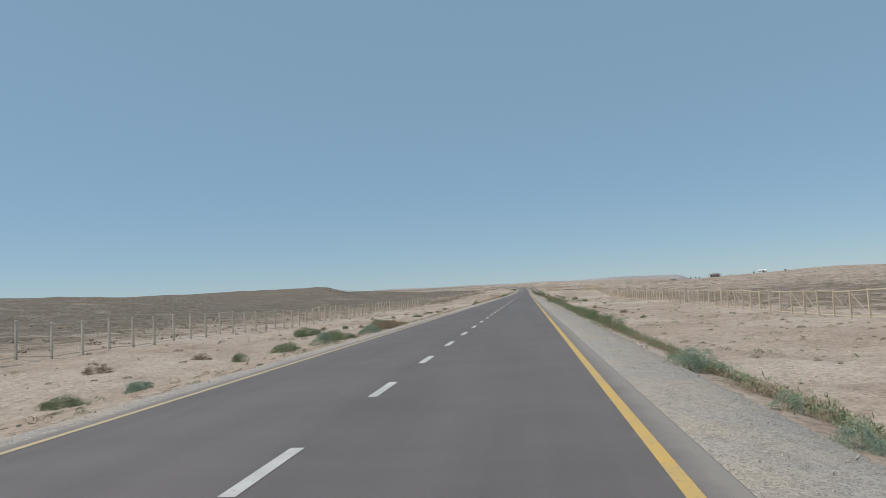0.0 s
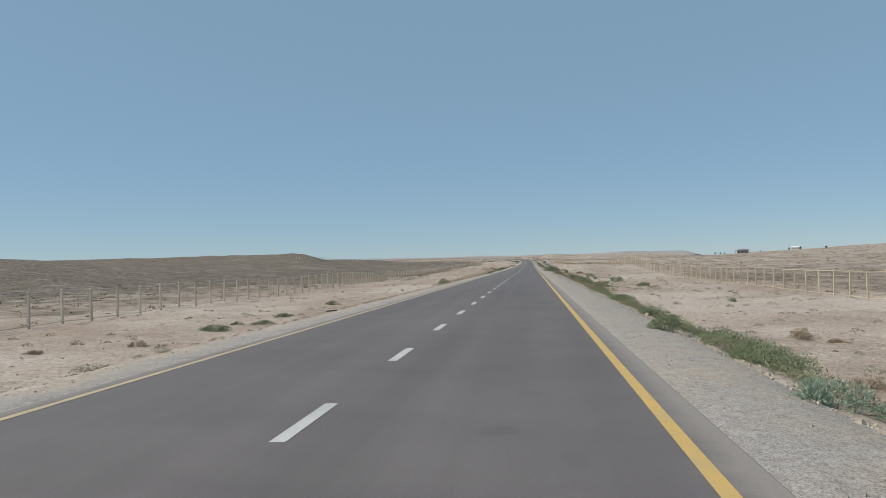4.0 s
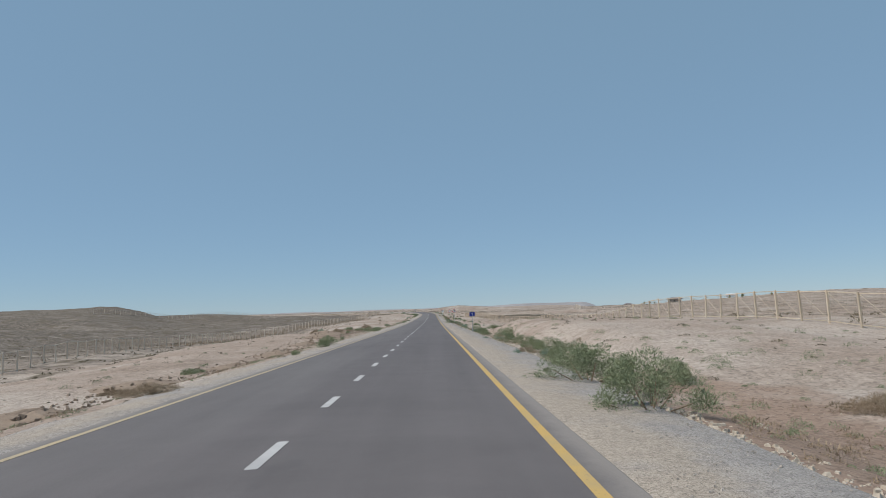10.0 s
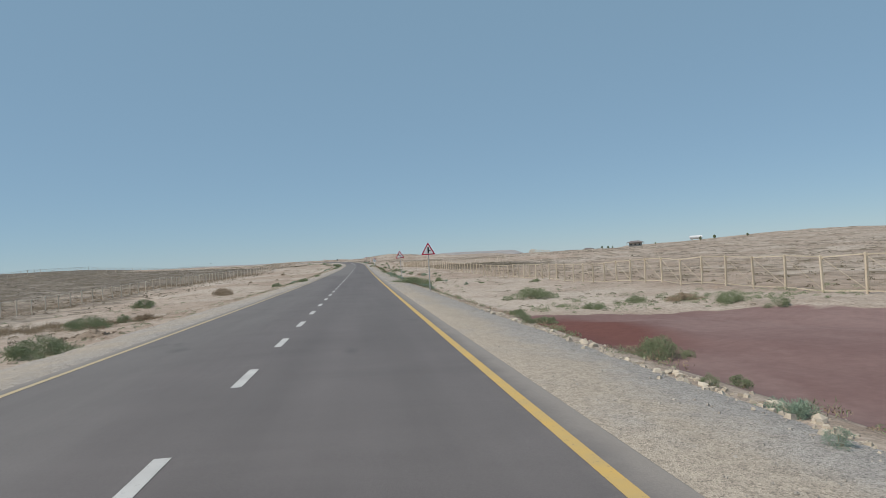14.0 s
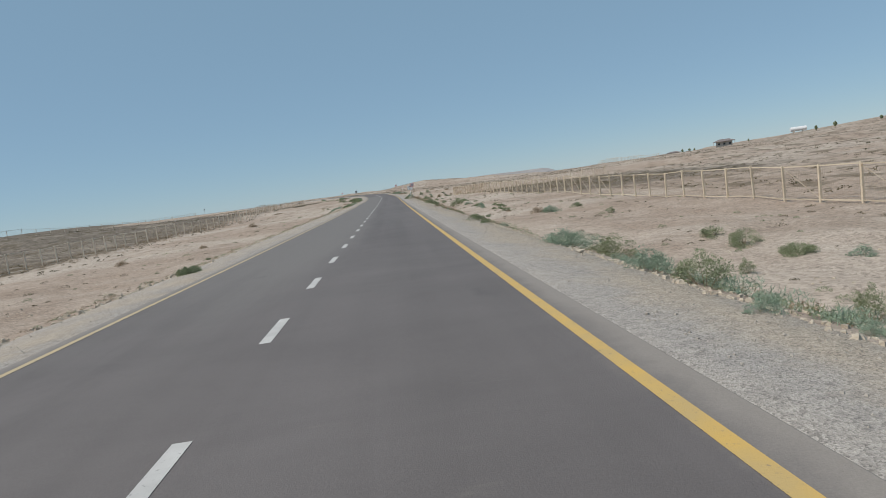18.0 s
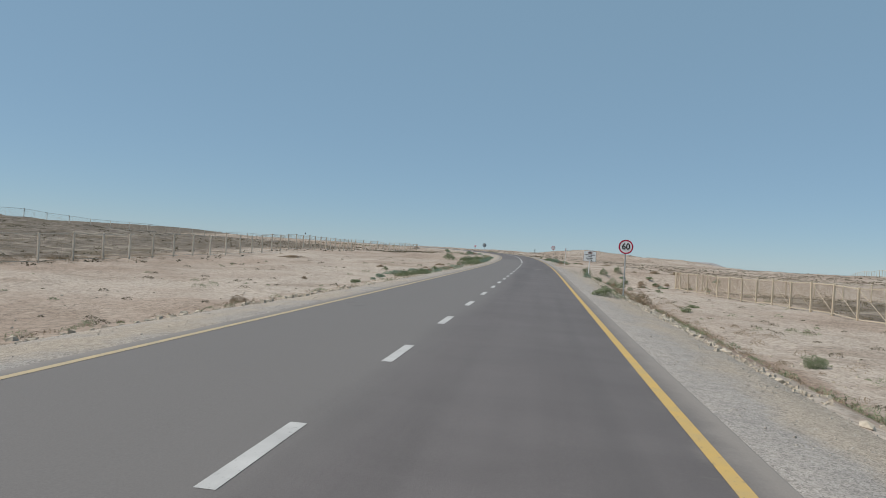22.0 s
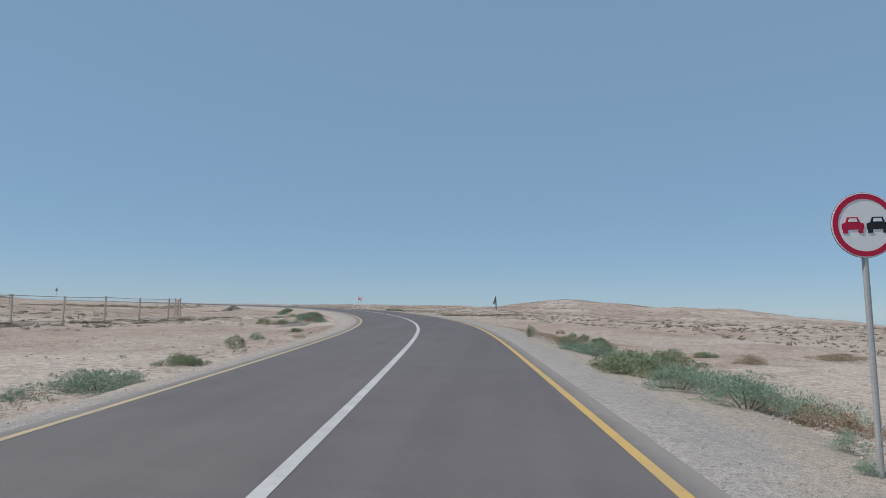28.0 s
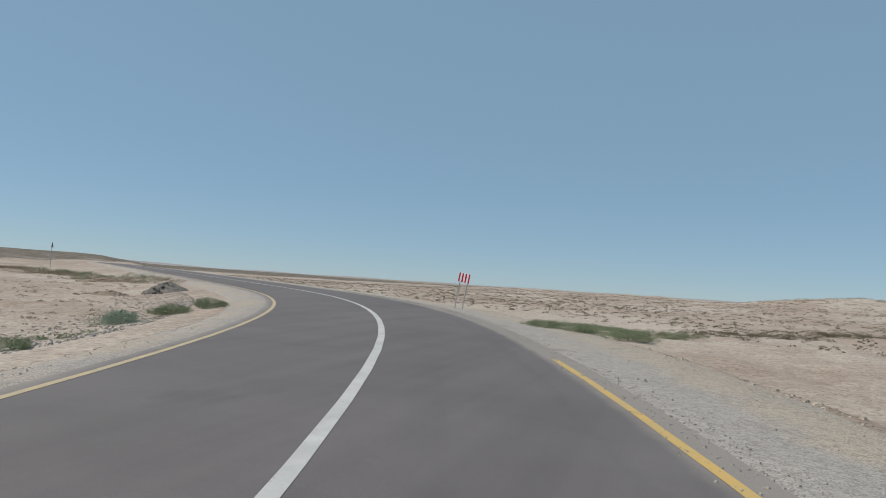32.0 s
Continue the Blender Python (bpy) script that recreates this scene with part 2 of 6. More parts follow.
c = n.mix(0.25, c, n.ramp(vor2.outputs["Color"], (0.15, 0.45), (0.5, 1.0), (0.9, 1.25)), "MULTIPLY")
c = n.mix(0.5, c, n.ramp(grit, (0.35, 0.6), (0.62, 1.05)), "MULTIPLY")
n.colour(c)
n.bump(n.math("ADD", grit, vor.outputs["Distance"]), 0.5, 0.016)


def road_paint(name, a, b, wear):
    m = material(name, 0.7, spec=0.3)
    q = Nodes(m)
    k = q.mix(q.ramp(q.noise(0.5, 5), (0.35, 0.0), (0.65, 1.0)), a, b)
    k = q.mix(q.ramp(q.noise(0.05, 4, 0.7), (0.60, 0.0), (0.72, wear)), k, (0.16, 0.155, 0.15))
    q.colour(k)
    q.bump(q.noise(0.02, 3, 0.8), 0.4, 0.005)
    return m


M_SEAL = road_paint("bitumen_seal", (0.104, 0.096, 0.094), (0.120, 0.110, 0.108), 0.9)
M_WHITE = road_paint("white_road_paint", (0.53, 0.52, 0.505), (0.43, 0.42, 0.41), 0.8)
M_PALE_YELLOW = road_paint("faded_yellow_road_paint", (0.50, 0.39, 0.235), (0.42, 0.345, 0.235), 0.9)
M_YELLOW = road_paint("yellow_road_paint", (0.57, 0.375, 0.115), (0.48, 0.345, 0.15), 0.8)
M_POST = two_tone("beige_fence_paint", (0.70, 0.60, 0.47), (0.58, 0.48, 0.36), 0.7, 0.75, 0.06, 0.002, vary=True)
M_POST_OLD = two_tone("brown_fence_paint", (0.72, 0.64, 0.54), (0.60, 0.53, 0.44), 0.7, 0.8, 0.06, 0.002, vary=True)
M_WIRE = two_tone("rusty_wire", (0.33, 0.25, 0.18), (0.40, 0.32, 0.24), 0.4, 0.7, metal=0.1)
M_STEEL = two_tone("galvanised_steel", (0.55, 0.55, 0.54), (0.47, 0.47, 0.46), 0.3, 0.5, metal=0.5, fine=0.03)
M_SIGN_BACK = two_tone("sign_back_grey", (0.13, 0.135, 0.14), (0.17, 0.17, 0.17), 0.2, 0.6)
M_SIGN_PALE = two_tone("pale_sign_back", (0.40, 0.45, 0.48), (0.36, 0.41, 0.44), 0.3, 0.6)
M_SIGN_WHITE = two_tone("sign_white", (0.80, 0.80, 0.80), (0.74, 0.74, 0.735), 0.5, 0.45)
M_SIGN_RED = two_tone("sign_red", (0.50, 0.012, 0.055), (0.44, 0.012, 0.05), 0.3, 0.4)
M_SIGN_BLACK = two_tone("sign_black", (0.015, 0.015, 0.017), (0.025, 0.025, 0.027), 0.3, 0.5)
M_SIGN_BLUE = two_tone("sign_blue", (0.012, 0.03, 0.20), (0.016, 0.04, 0.25), 0.3, 0.4)
M_SIGN_RUST = two_tone("board_emblem_brown", (0.30, 0.20, 0.19), (0.42, 0.33, 0.31), 0.05, 0.6)
M_STAIN = two_tone("oil_stain", (0.114, 0.104, 0.102), (0.130, 0.118, 0.115), 0.25, 0.7, spec=0.35)
M_STONE = two_tone("pale_stone", (0.62, 0.55, 0.455), (0.48, 0.41, 0.325), 0.3, 0.9, 0.04, 0.01, spec=0.15, island=True)
M_GREYSTONE = two_tone("grey_crushed_stone", (0.43, 0.395, 0.35), (0.34, 0.305, 0.268), 0.2, 0.9, spec=0.15, island=True)
M_EARTH = two_tone("brown_earth", (0.37, 0.295, 0.23), (0.28, 0.215, 0.165), 0.4, 0.95, 0.05, 0.02, spec=0.1, island=True)
M_RUBBLE = two_tone("grey_brown_rubble", (0.26, 0.235, 0.21), (0.19, 0.172, 0.155), 0.3, 0.95, 0.05, 0.02, spec=0.1, island=True)
M_RUBBER = two_tone("black_rubber", (0.03, 0.03, 0.03), (0.05, 0.05, 0.05), 0.1, 0.8)
LEAF = {
    "green": two_tone("green_leaf", (0.195, 0.235, 0.135), (0.275, 0.31, 0.19), 0.5, 0.85, spec=0.1, island=True),
    "teal": two_tone("grey_green_leaf", (0.22, 0.295, 0.22), (0.29, 0.37, 0.28), 0.5, 0.85, spec=0.1, island=True),
    "brown": two_tone("dry_leaf", (0.285, 0.218, 0.150), (0.37, 0.295, 0.21), 0.5, 0.9, spec=0.1, island=True),
    "dark": two_tone("dark_scrub_leaf", (0.125, 0.112, 0.075), (0.185, 0.16, 0.11), 0.8, 0.9, spec=0.1, island=True),
}
M_TWIG = two_tone("dry_twig", (0.20, 0.14, 0.09), (0.27, 0.20, 0.13), 0.2, 0.9)
M_WALL = two_tone("pale_plaster", (0.48, 0.45, 0.41), (0.40, 0.37, 0.33), 1.5, 0.9)
M_ROOF = two_tone("dark_roof", (0.17, 0.15, 0.15), (0.22, 0.19, 0.185), 1.0, 0.8)
M_GLASS = two_tone("dark_window", (0.03, 0.035, 0.04), (0.04, 0.045, 0.05), 1.0, 0.2, spec=0.5)
M_TANK = two_tone("white_tank_paint", (0.72, 0.73, 0.74), (0.66, 0.67, 0.68), 1.0, 0.5)


# ---------------------------------------------------------------- building blocks
def mesh_object(name, bm, mat, parent=None, label=""):
    me = bpy.data.meshes.new(name)
    bm.to_mesh(me)
    bm.free()
    for m in mat if isinstance(mat, (list, tuple)) else [mat]:
        me.materials.append(m)
    ob = new(name, me)
    if parent is not None:
        ob.parent = parent
    if label:
        tagged(ob, label)
    return ob


part = mesh_object


def from_arrays(name, verts, faces, mat, parent=None, smooth=False):
    me = bpy.data.meshes.new(name)
    me.from_pydata(verts, [], faces)
    me.materials.append(mat)
    if smooth:
        me.polygons.foreach_set("use_smooth", [True] * len(me.polygons))
    ob = new(name, me)
    if parent is not None:
        ob.parent = parent
    return ob


def box(bm, size, at=(0, 0, 0), turn=None, bevel=0.0):
    m = Matrix.Translation(at) @ (turn or Matrix.Identity(4)) @ Matrix.Diagonal((*size, 1))
    r = bmesh.ops.create_cube(bm, size=1, matrix=m)
    if bevel:
        edges = {e for v in r["verts"] for e in v.link_edges}
        bmesh.ops.bevel(bm, geom=list(edges), offset=bevel, segments=1, affect="EDGES")


def rod(bm, a, b, r0, r1=None, seg=8):
    a, b = Vector(a), Vector(b)
    m = Matrix.Translation((a + b) / 2) @ (b - a).to_track_quat("Z", "Y").to_matrix().to_4x4()
    bmesh.ops.create_cone(bm, cap_ends=True, segments=seg, radius1=r0, radius2=r0 if r1 is None else r1, depth=(b - a).length, matrix=m)


def thing(name, m, label, category, group=""):
    ob = new(name)
    ob.matrix_basis = m
    return tagged(ob, label, category, group)


# ---------------------------------------------------------------- the lie of the land
STEP = 0.5
ARC = np.arange(-60.0, 1000.0, STEP)
BEND_AT = [470.9, 560.9, 575.9, 590.9, 605.9, 620.9, 640.9, 655.0, 662.0, 675.0]
BEND = [0.0, 0.00112, 0.00051, 0.00607, 0.00865, 0.00463, 0.01473, 0.0195, 0.0080, 0.0]
TURN = np.cumsum(np.interp(ARC, BEND_AT, BEND)) * STEP
RX, RY = -np.cumsum(np.sin(TURN)) * STEP, np.cumsum(np.cos(TURN)) * STEP - 60.0


def on_road(s, d=0.0):
    """World place at arc s and d metres right of the centre line, and the heading there."""
    x, y, a = np.interp(s, ARC, RX), np.interp(s, ARC, RY), np.interp(s, ARC, TURN)
    return x + d * np.cos(a), y + d * np.sin(a), a


def road_coords(x, y):
    x, y = np.atleast_1d(np.asarray(x, float)), np.atleast_1d(np.asarray(y, float))
    s, d = np.empty_like(x), np.empty_like(x)
    for i in range(0, len(x), 4000):
        a, b = x[i:i + 4000], y[i:i + 4000]
        j = np.argmin((a[:, None] - RX[None, ::2]) ** 2 + (b[:, None] - RY[None, ::2]) ** 2, 1) * 2
        co, si = np.cos(TURN[j]), np.sin(TURN[j])
        d[i:i + 4000] = (a - RX[j]) * co + (b - RY[j]) * si
        s[i:i + 4000] = ARC[j] - (a - RX[j]) * si + (b - RY[j]) * co
        far = (j == 0) | (j >= len(RX) - 2)
        q = np.hypot(a - RX[j], b - RY[j])
        d[i:i + 4000] = np.where(far, np.where(d[i:i + 4000] < 0, -q, q), d[i:i + 4000])
    return s, d


# gradient of the road: it falls to the fence's end and climbs round the bend
FALL_AT = [-60, 100, 280, 337, 420, 480, 540, 590, 620, 680, 760]
FALL = [-0.0115, -0.0108, -0.0095, -0.0042, 0.0, 0.004, 0.0065, 0.0155, 0.0165, 0.012, 0.0]
GRADE_Y = np.arange(-60.0, 801.0, 2.0)
GRADE = np.interp(GRADE_Y, FALL_AT, FALL)
GRADE_Z = np.concatenate([[0.0], np.cumsum(GRADE[1:] + GRADE[:-1])])
GRADE_Z -= np.interp(0.0, GRADE_Y, GRADE_Z)


def prof(y):
    """Level of the road's gradient line at a place y."""
    return np.interp(y, GRADE_Y, GRADE_Z)


def smooth(a, b, x):
    t = np.clip((x - a) / (b - a), 0, 1)
    return t * t * (3 - 2 * t)


def waves(x, y, size, seed):
    """Cheap rolling relief, about -1 to 1."""
    g = np.random.RandomState(seed)
    z = 0
    for k in range(7):
        a, p = g.uniform(0, math.tau), g.uniform(0, math.tau)
        f = (1.0 + 0.45 * k) / size
        z = z + np.sin(math.tau * f * (x * math.cos(a) + y * math.sin(a)) + p) / (1 + 0.5 * k)
    return z / 2.6


def edge(s):
    """Outer edge of the right gravel shoulder, in metres from the centre line."""
    return np.interp(s, [0, 60, 90, 142, 165, 190, 225, 245, 285, 340, 390, 430, 475, 491, 515, 548, 560, 568, 583, 613, 635, 700], [5.65, 5.6, 5.85, 6.0, 6.3, 6.3, 6.55, 6.45, 6.25, 5.95, 5.95, 6.0, 5.95, 6.3, 6.35, 5.85, 6.6, 7.0, 6.1, 6.6, 7.6, 7.2])


def edge_left(s):
    return np.interp(s, [0, 60, 90, 190, 275, 350, 430, 470, 560, 700], [5.2, 5.3, 5.75, 5.7, 6.1, 5.9, 6.4, 5.6, 5.2, 5.4])


def shoulder_z(s, d):
    """Height of the gravel shoulder over the gradient line."""
    a = np.abs(d)
    e = np.where(np.asarray(d) > 0, edge(s), edge_left(s))
    t = np.clip((a - 3.97) / (e - 4.22), 0, 1)
    return -0.064 - 0.15 * t ** 1.3 - 0.35 * np.clip((a - e + 0.25) / 0.65, 0, 1)


def blob(x, y, cx, cy, rx, ry):
    return np.exp(-((x - cx) / rx) ** 2 - ((y - cy) / ry) ** 2)


RIGHT_BASE = ((-60, 0, 60, 190, 212, 235, 262, 280, 300, 390, 440, 490, 507, 523, 532, 560, 700), (-1.3, -1.4, -1.6, -1.5, -0.6, -0.1, -0.1, -1.15, -1.3, -1.95, -1.4, -1.35, -1.6, -1.9, -0.4, -0.7, -1.6))
LEFT_BASE = ((-60, 30, 70, 150, 240, 270, 340, 430, 490, 525, 560, 590, 640, 700), (-0.9, -0.9, -1.4, -1.45, -1.0, -0.15, -1.1, -1.4, -0.9, 0.0, -0.2, -0.5, -0.9, -0.8))


def height(x, y):
    x, y = np.atleast_1d(np.asarray(x, float)), np.atleast_1d(np.asarray(y, float))
    s, d = road_coords(x, y)
    a = np.abs(d)
    base = np.where(d > 0, np.interp(s, *RIGHT_BASE), np.interp(s, *LEFT_BASE))
    far = smooth(60, 260, a)
    base = base * (1 - far) - 1.6 * far
    # ditch beside the shoulder on the right, then the level of the plain
    lip = np.where(d > 0, edge(s) - 0.1, edge_left(s))
    z = -0.34 + (base + 0.34) * smooth(0, np.where(d > 0, 3.3, 4.6), a - lip)
    z -= 0.25 * np.exp(-((a - 8.0) / 1.2) ** 2) * (d > 0) * (s > 205) * (s < 262)
    z += 0.95 * smooth(7.6, 11.5, d) * (1 - smooth(17, 23, d)) * smooth(204, 232, s) * (1 - smooth(266, 276, s))
    z += 0.62 * smooth(17, 24, d) * (1 - smooth(32, 50, d)) * smooth(215, 240, s) * (1 - smooth(272, 292, s))
    z += 0.25 * smooth(17, 24, d) * (1 - smooth(32, 50, d)) * smooth(285, 300, s) * (1 - smooth(325, 345, s))
    z -= 1.8 * smooth(15, 36, -d) * (1 - smooth(70, 130, -d)) * smooth(175, 235, s) * (1 - smooth(350, 420, s))
    rough = smooth(6.0, 13, a) * (1 - 0.55 * smooth(205, 225, s) * (1 - smooth(262, 275, s)) * (d > 0))
    z += rough * (0.16 * waves(x, y, 11, 3) + 0.07 * waves(x, y, 3.7, 5))
    z += smooth(30, 90, a) * (0.5 * waves(x, y, 60, 9) + 0.25 * waves(x, y, 19, 8))
    # low ridges: to the left, beyond the right fence, and the mesa on the skyline
    ridge = 14.0 * smooth(-70 - 45 * smooth(380, 520, y), -270, x) * (1 - 0.85 * smooth(330, 600, y)) * (1 - smooth(800, 1500, y)) * (0.85 + 0.25 * waves(x, y, 330, 21))
    brow = -0.929 * (x + 126) - 0.37 * (y - 445)
    hill = 10.9 * smooth(-34, 8, brow) * (0.55 * smooth(395, 450, y) + 0.45 * smooth(460, 570, y)) * (1 - smooth(640, 700, y)) * (0.96 + 0.06 * waves(x, y, 90, 23))
    z += np.maximum(ridge, hill)
    z += 1.5 * smooth(60, 230, x) * (1 - smooth(900, 1500, y)) * (0.8 + 0.35 * waves(x, y, 170, 13))
    z += -2.2 * blob(x, y, 200, 735, 90, 80) + 4.5 * blob(x, y, 310, 680, 70, 110) - 2.6 * blob(x, y, 135, 735, 45, 70) + 1.5 * blob(x, y, 260, 560, 90, 90)
    z += 2.9 * blob(x, y, -122, 560, 34, 60) + 2.0 * blob(x, y, -215, 775, 60, 50) + 1.2 * blob(x, y, -75, 520, 26, 60)
    z += 3.1 * blob(x, y, 30, 768, 25, 36) + 2.2 * blob(x, y, -40, 900, 60, 120)
    z += 0.8 * smooth(20, 120, x) * smooth(540, 660, y) * (1 - smooth(900, 1500, y))
    # the plain outside the bend falls away into a wide hollow
    r, az = np.hypot(x, y - 557), np.degrees(np.arctan2(x, y - 557))
    z -= smooth(11, 25, az) * (1 - smooth(38, 43, az)) * smooth(90, 230, r) * 0.024 * np.maximum(r - 70, 0)
    z += 1.0 * blob(x, y, 20, 768, 18, 30) - 1.3 * blob(x, y, 60, 668, 30, 32) + 2.2 * blob(x, y, 64, 722, 25, 22)
    r = np.hypot(x, y - 400)
    z += 4 * smooth(1500, 3800, r) * (0.6 + 0.5 * waves(x, y, 1900, 31))
    return z + prof(y)


def clay_at(x, y):
    """Extent of the red clay spilt between the shoulder and the right fence."""
    far = 306 - 0.9 * np.maximum(x - 14, 0) + 1.5 * waves(x, y, 7, 41)
    return smooth(6.6, 8.2, x + 0.6 * waves(x, y, 4, 42)) * (1 - smooth(21.0, 23.5, x)) * smooth(262, 267, y) * (1 - smooth(-1.5, 1.5, y - far))


# ---------------------------------------------------------------- ground, one sheet to the horizon
def widening(a, b, step, far, grow=1.13):
    inner = list(np.arange(a, b + 1e-6, step))
    out, q, w = [], b, step
    while q < far:
        w *= grow
        q += w
        out.append(q)
    low, q, w = [], a, step
    while q > -far:
        w *= grow
        q -= w
        low.append(q)
    return np.array(low[::-1] + inner + out)


GX = np.unique(np.concatenate([widening(-112, 44, 1.0, 4300), np.arange(-12, 13, 0.5)]))
GY = widening(-24, 735, 1.3, 4300)
gx, gy = np.meshgrid(GX, GY)
gx, gy = gx.ravel(), gy.ravel()
gz = height(gx, gy)
gs, gd = road_coords(gx, gy)
nx, ny = len(GX), len(GY)
quad = np.arange(nx * ny).reshape(ny, nx)
faces = np.stack([quad[:-1, :-1], quad[:-1, 1:], quad[1:, 1:], quad[1:, :-1]], -1).reshape(-1, 4)
ground = from_arrays("ground", np.stack([gx, gy, gz], 1).tolist(), faces.tolist(), M_GROUND, smooth=True)
tagged(ground, "pale sandy desert plain with darker scrub land", "desert ground", kind="structure")


def ground_at(x, y):
    """Height of the sheet itself, between its grid points."""
    i = int(np.clip(np.searchsorted(GX, x) - 1, 0, nx - 2))
    j = int(np.clip(np.searchsorted(GY, y) - 1, 0, ny - 2))
    u, w = (x - GX[i]) / (GX[i + 1] - GX[i]), (y - GY[j]) / (GY[j + 1] - GY[j])
    q = gz.reshape(ny, nx)
    return float((q[j, i] * (1 - u) + q[j, i + 1] * u) * (1 - w) + (q[j + 1, i] * (1 - u) + q[j + 1, i + 1] * u) * w)


fence_d = np.interp(gs, [0, 330, 440, 520], [25.5, 25, 22, 20])
left_d = np.interp(gs, [0, 150, 220, 330, 400, 455, 490, 560, 640], [24, 25, 21, 26, 27, 30, 28, 30, 34])
yard = smooth(425, 450, gs) * (1 - smooth(521, 523, gy)) * (1 - smooth(45, 60, gd))
scrub_mask = np.where(gd > 0, (0.36 + 0.45 * yard + 0.24 * (1 - smooth(170, 260, gs))) * smooth(0, 8 - 5 * yard, gd - fence_d) + 0.06 * smooth(90, 200, gd - fence_d), (0.5 + 0.3 * smooth(400, 480, gs)) * smooth(0, 9, -gd - left_d) + (0.4 - 0.3 * smooth(400, 480, gs)) * smooth(14, 50, -gd - left_d))
rim = gs + 14 * waves(gx, gy, 45, 77)
past = smooth(490, 560, rim) * (gd > 0)
scrub_mask = scrub_mask * (1 - past) + past * np.maximum(smooth(20, 46, gd) * 0.20, smooth(150, 280, gd) * 0.30)
ridge_az = np.degrees(np.arctan2(gx, gy - 557))
scrub_mask = np.maximum(scrub_mask, 0.37 * smooth(39, 45, ridge_az) * smooth(60, 110, gx) * (gy > 480))
scrub_mask = np.maximum(scrub_mask, (0.58 + 0.34 * smooth(400, 460, gy)) * smooth(-60, -95, gx) * (gy < 660) + smooth(-130, -170, gx) * (gy >= 660))
scrub_mask = np.where(np.hypot(gx, gy - 400) > 900, np.minimum(scrub_mask, np.where(gx > 100, 0.36, 0.5)), scrub_mask)
clay_mask = np.maximum(clay_at(gx, gy), 0.47 * blob(gx, gy, 10.4, 247.2, 1.5, 2.6))
fresh_mask = blob(gx, gy, 9.8, 298.5, 2.6, 6.5)
ag = np.abs(gd)
verge_mask = (1 - clay_at(gx, gy)) * np.exp(-((ag - np.where(gd > 0, edge(gs) + 1.9, edge_left(gs) + 2.2)) / 1.9) ** 2) * np.where(gd > 0, 0.95, 0.5) * (gs < 520) * np.where((gd > 0) & (gs > 205) & (gs < 266), 0.45, 1.0)
weedy = 0.8 * smooth(110, 150, gs) * (1 - smooth(205, 232, gs)) * smooth(5.8, 6.6, gd) * (1 - smooth(9.5, 14, gd + 1.5 * waves(gx, gy, 9, 51)))
for key, values in (("scrub", scrub_mask), ("clay", clay_mask), ("fresh_clay", fresh_mask), ("verge", np.maximum(verge_mask, weedy))):
    at = ground.data.attributes.new(key, "FLOAT", "POINT")
    at.data.foreach_set("value", np.clip(values, 0, 1.2).astype(np.float32))

# hills on the horizon, some three and a half kilometres off, paled by haze in their base colour
M_DISTANCE = two_tone("hazed_hills", (0.40, 0.385, 0.385), (0.34, 0.325, 0.325), 260, 1.0, 45, spec=0.0)
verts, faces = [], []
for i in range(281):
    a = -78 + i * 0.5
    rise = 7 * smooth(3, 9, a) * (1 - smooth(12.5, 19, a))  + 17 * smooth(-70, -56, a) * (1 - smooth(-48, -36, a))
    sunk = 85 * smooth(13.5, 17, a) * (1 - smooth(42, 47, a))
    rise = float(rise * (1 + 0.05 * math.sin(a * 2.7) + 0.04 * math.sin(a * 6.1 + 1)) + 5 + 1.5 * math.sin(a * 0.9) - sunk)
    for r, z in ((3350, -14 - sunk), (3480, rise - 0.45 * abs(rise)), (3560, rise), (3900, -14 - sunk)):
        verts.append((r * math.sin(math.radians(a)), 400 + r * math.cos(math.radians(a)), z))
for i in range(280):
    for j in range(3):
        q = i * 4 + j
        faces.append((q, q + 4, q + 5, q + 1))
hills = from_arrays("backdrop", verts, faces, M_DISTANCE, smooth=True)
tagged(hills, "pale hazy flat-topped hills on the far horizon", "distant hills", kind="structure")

# ---------------------------------------------------------------- road
CROWN = 0.015


def strip(name, arcs, offsets, z_of, mat, parent=None, jitter=0.0, seed=1):
    g = np.random.RandomState(seed)
    verts, faces = [], []
    k = len(offsets)
    for i, s in enumerate(arcs):
        for j, d in enumerate(offsets):
            q = d + (g.uniform(-jitter, jitter) if jitter and j in (0, k - 1) else 0)
            x, y, _ = on_road(s, q)
            verts.append((float(x), float(y), float(z_of(s, d, j) + prof(y))))
    for i in range(len(arcs) - 1):
        for j in range(k - 1):
            a = i * k + j
            faces.append((a, a + 1, a + k + 1, a + k))
    return from_arrays(name, verts, faces, mat, parent, smooth=name.startswith("shoulder"))


LONG = np.concatenate([np.arange(-50, 460, 4.0), np.arange(460, 960, 2.0)])
ACROSS = [-3.95, -3.8, -3.2, -2.5, -1.8, -1.1, -0.5, 0, 0.4, 0.75, 1.1, 1.5, 1.9, 2.3, 2.7, 3.1, 3.5, 3.90, 3.99]
road = strip("road", LONG, ACROSS, lambda s, d, j: -0.115 if j in (0, 18) else -CROWN * abs(d), M_ASPHALT)
rs, rd = np.repeat(LONG, len(ACROSS)), np.tile(np.array(ACROSS), len(LONG))
worn = smooth(360, 385, rs) * (1 - smooth(520, 600, rs)) * (1 - smooth(-0.9, 1.5, rd)) + 0.25 * np.exp(-((rd - 3.9) / 0.25) ** 2) + 0.5 * smooth(120, 170, rs) * (1 - smooth(345, 380, rs)) * (1 - smooth(-1.8, 0.6, rd))
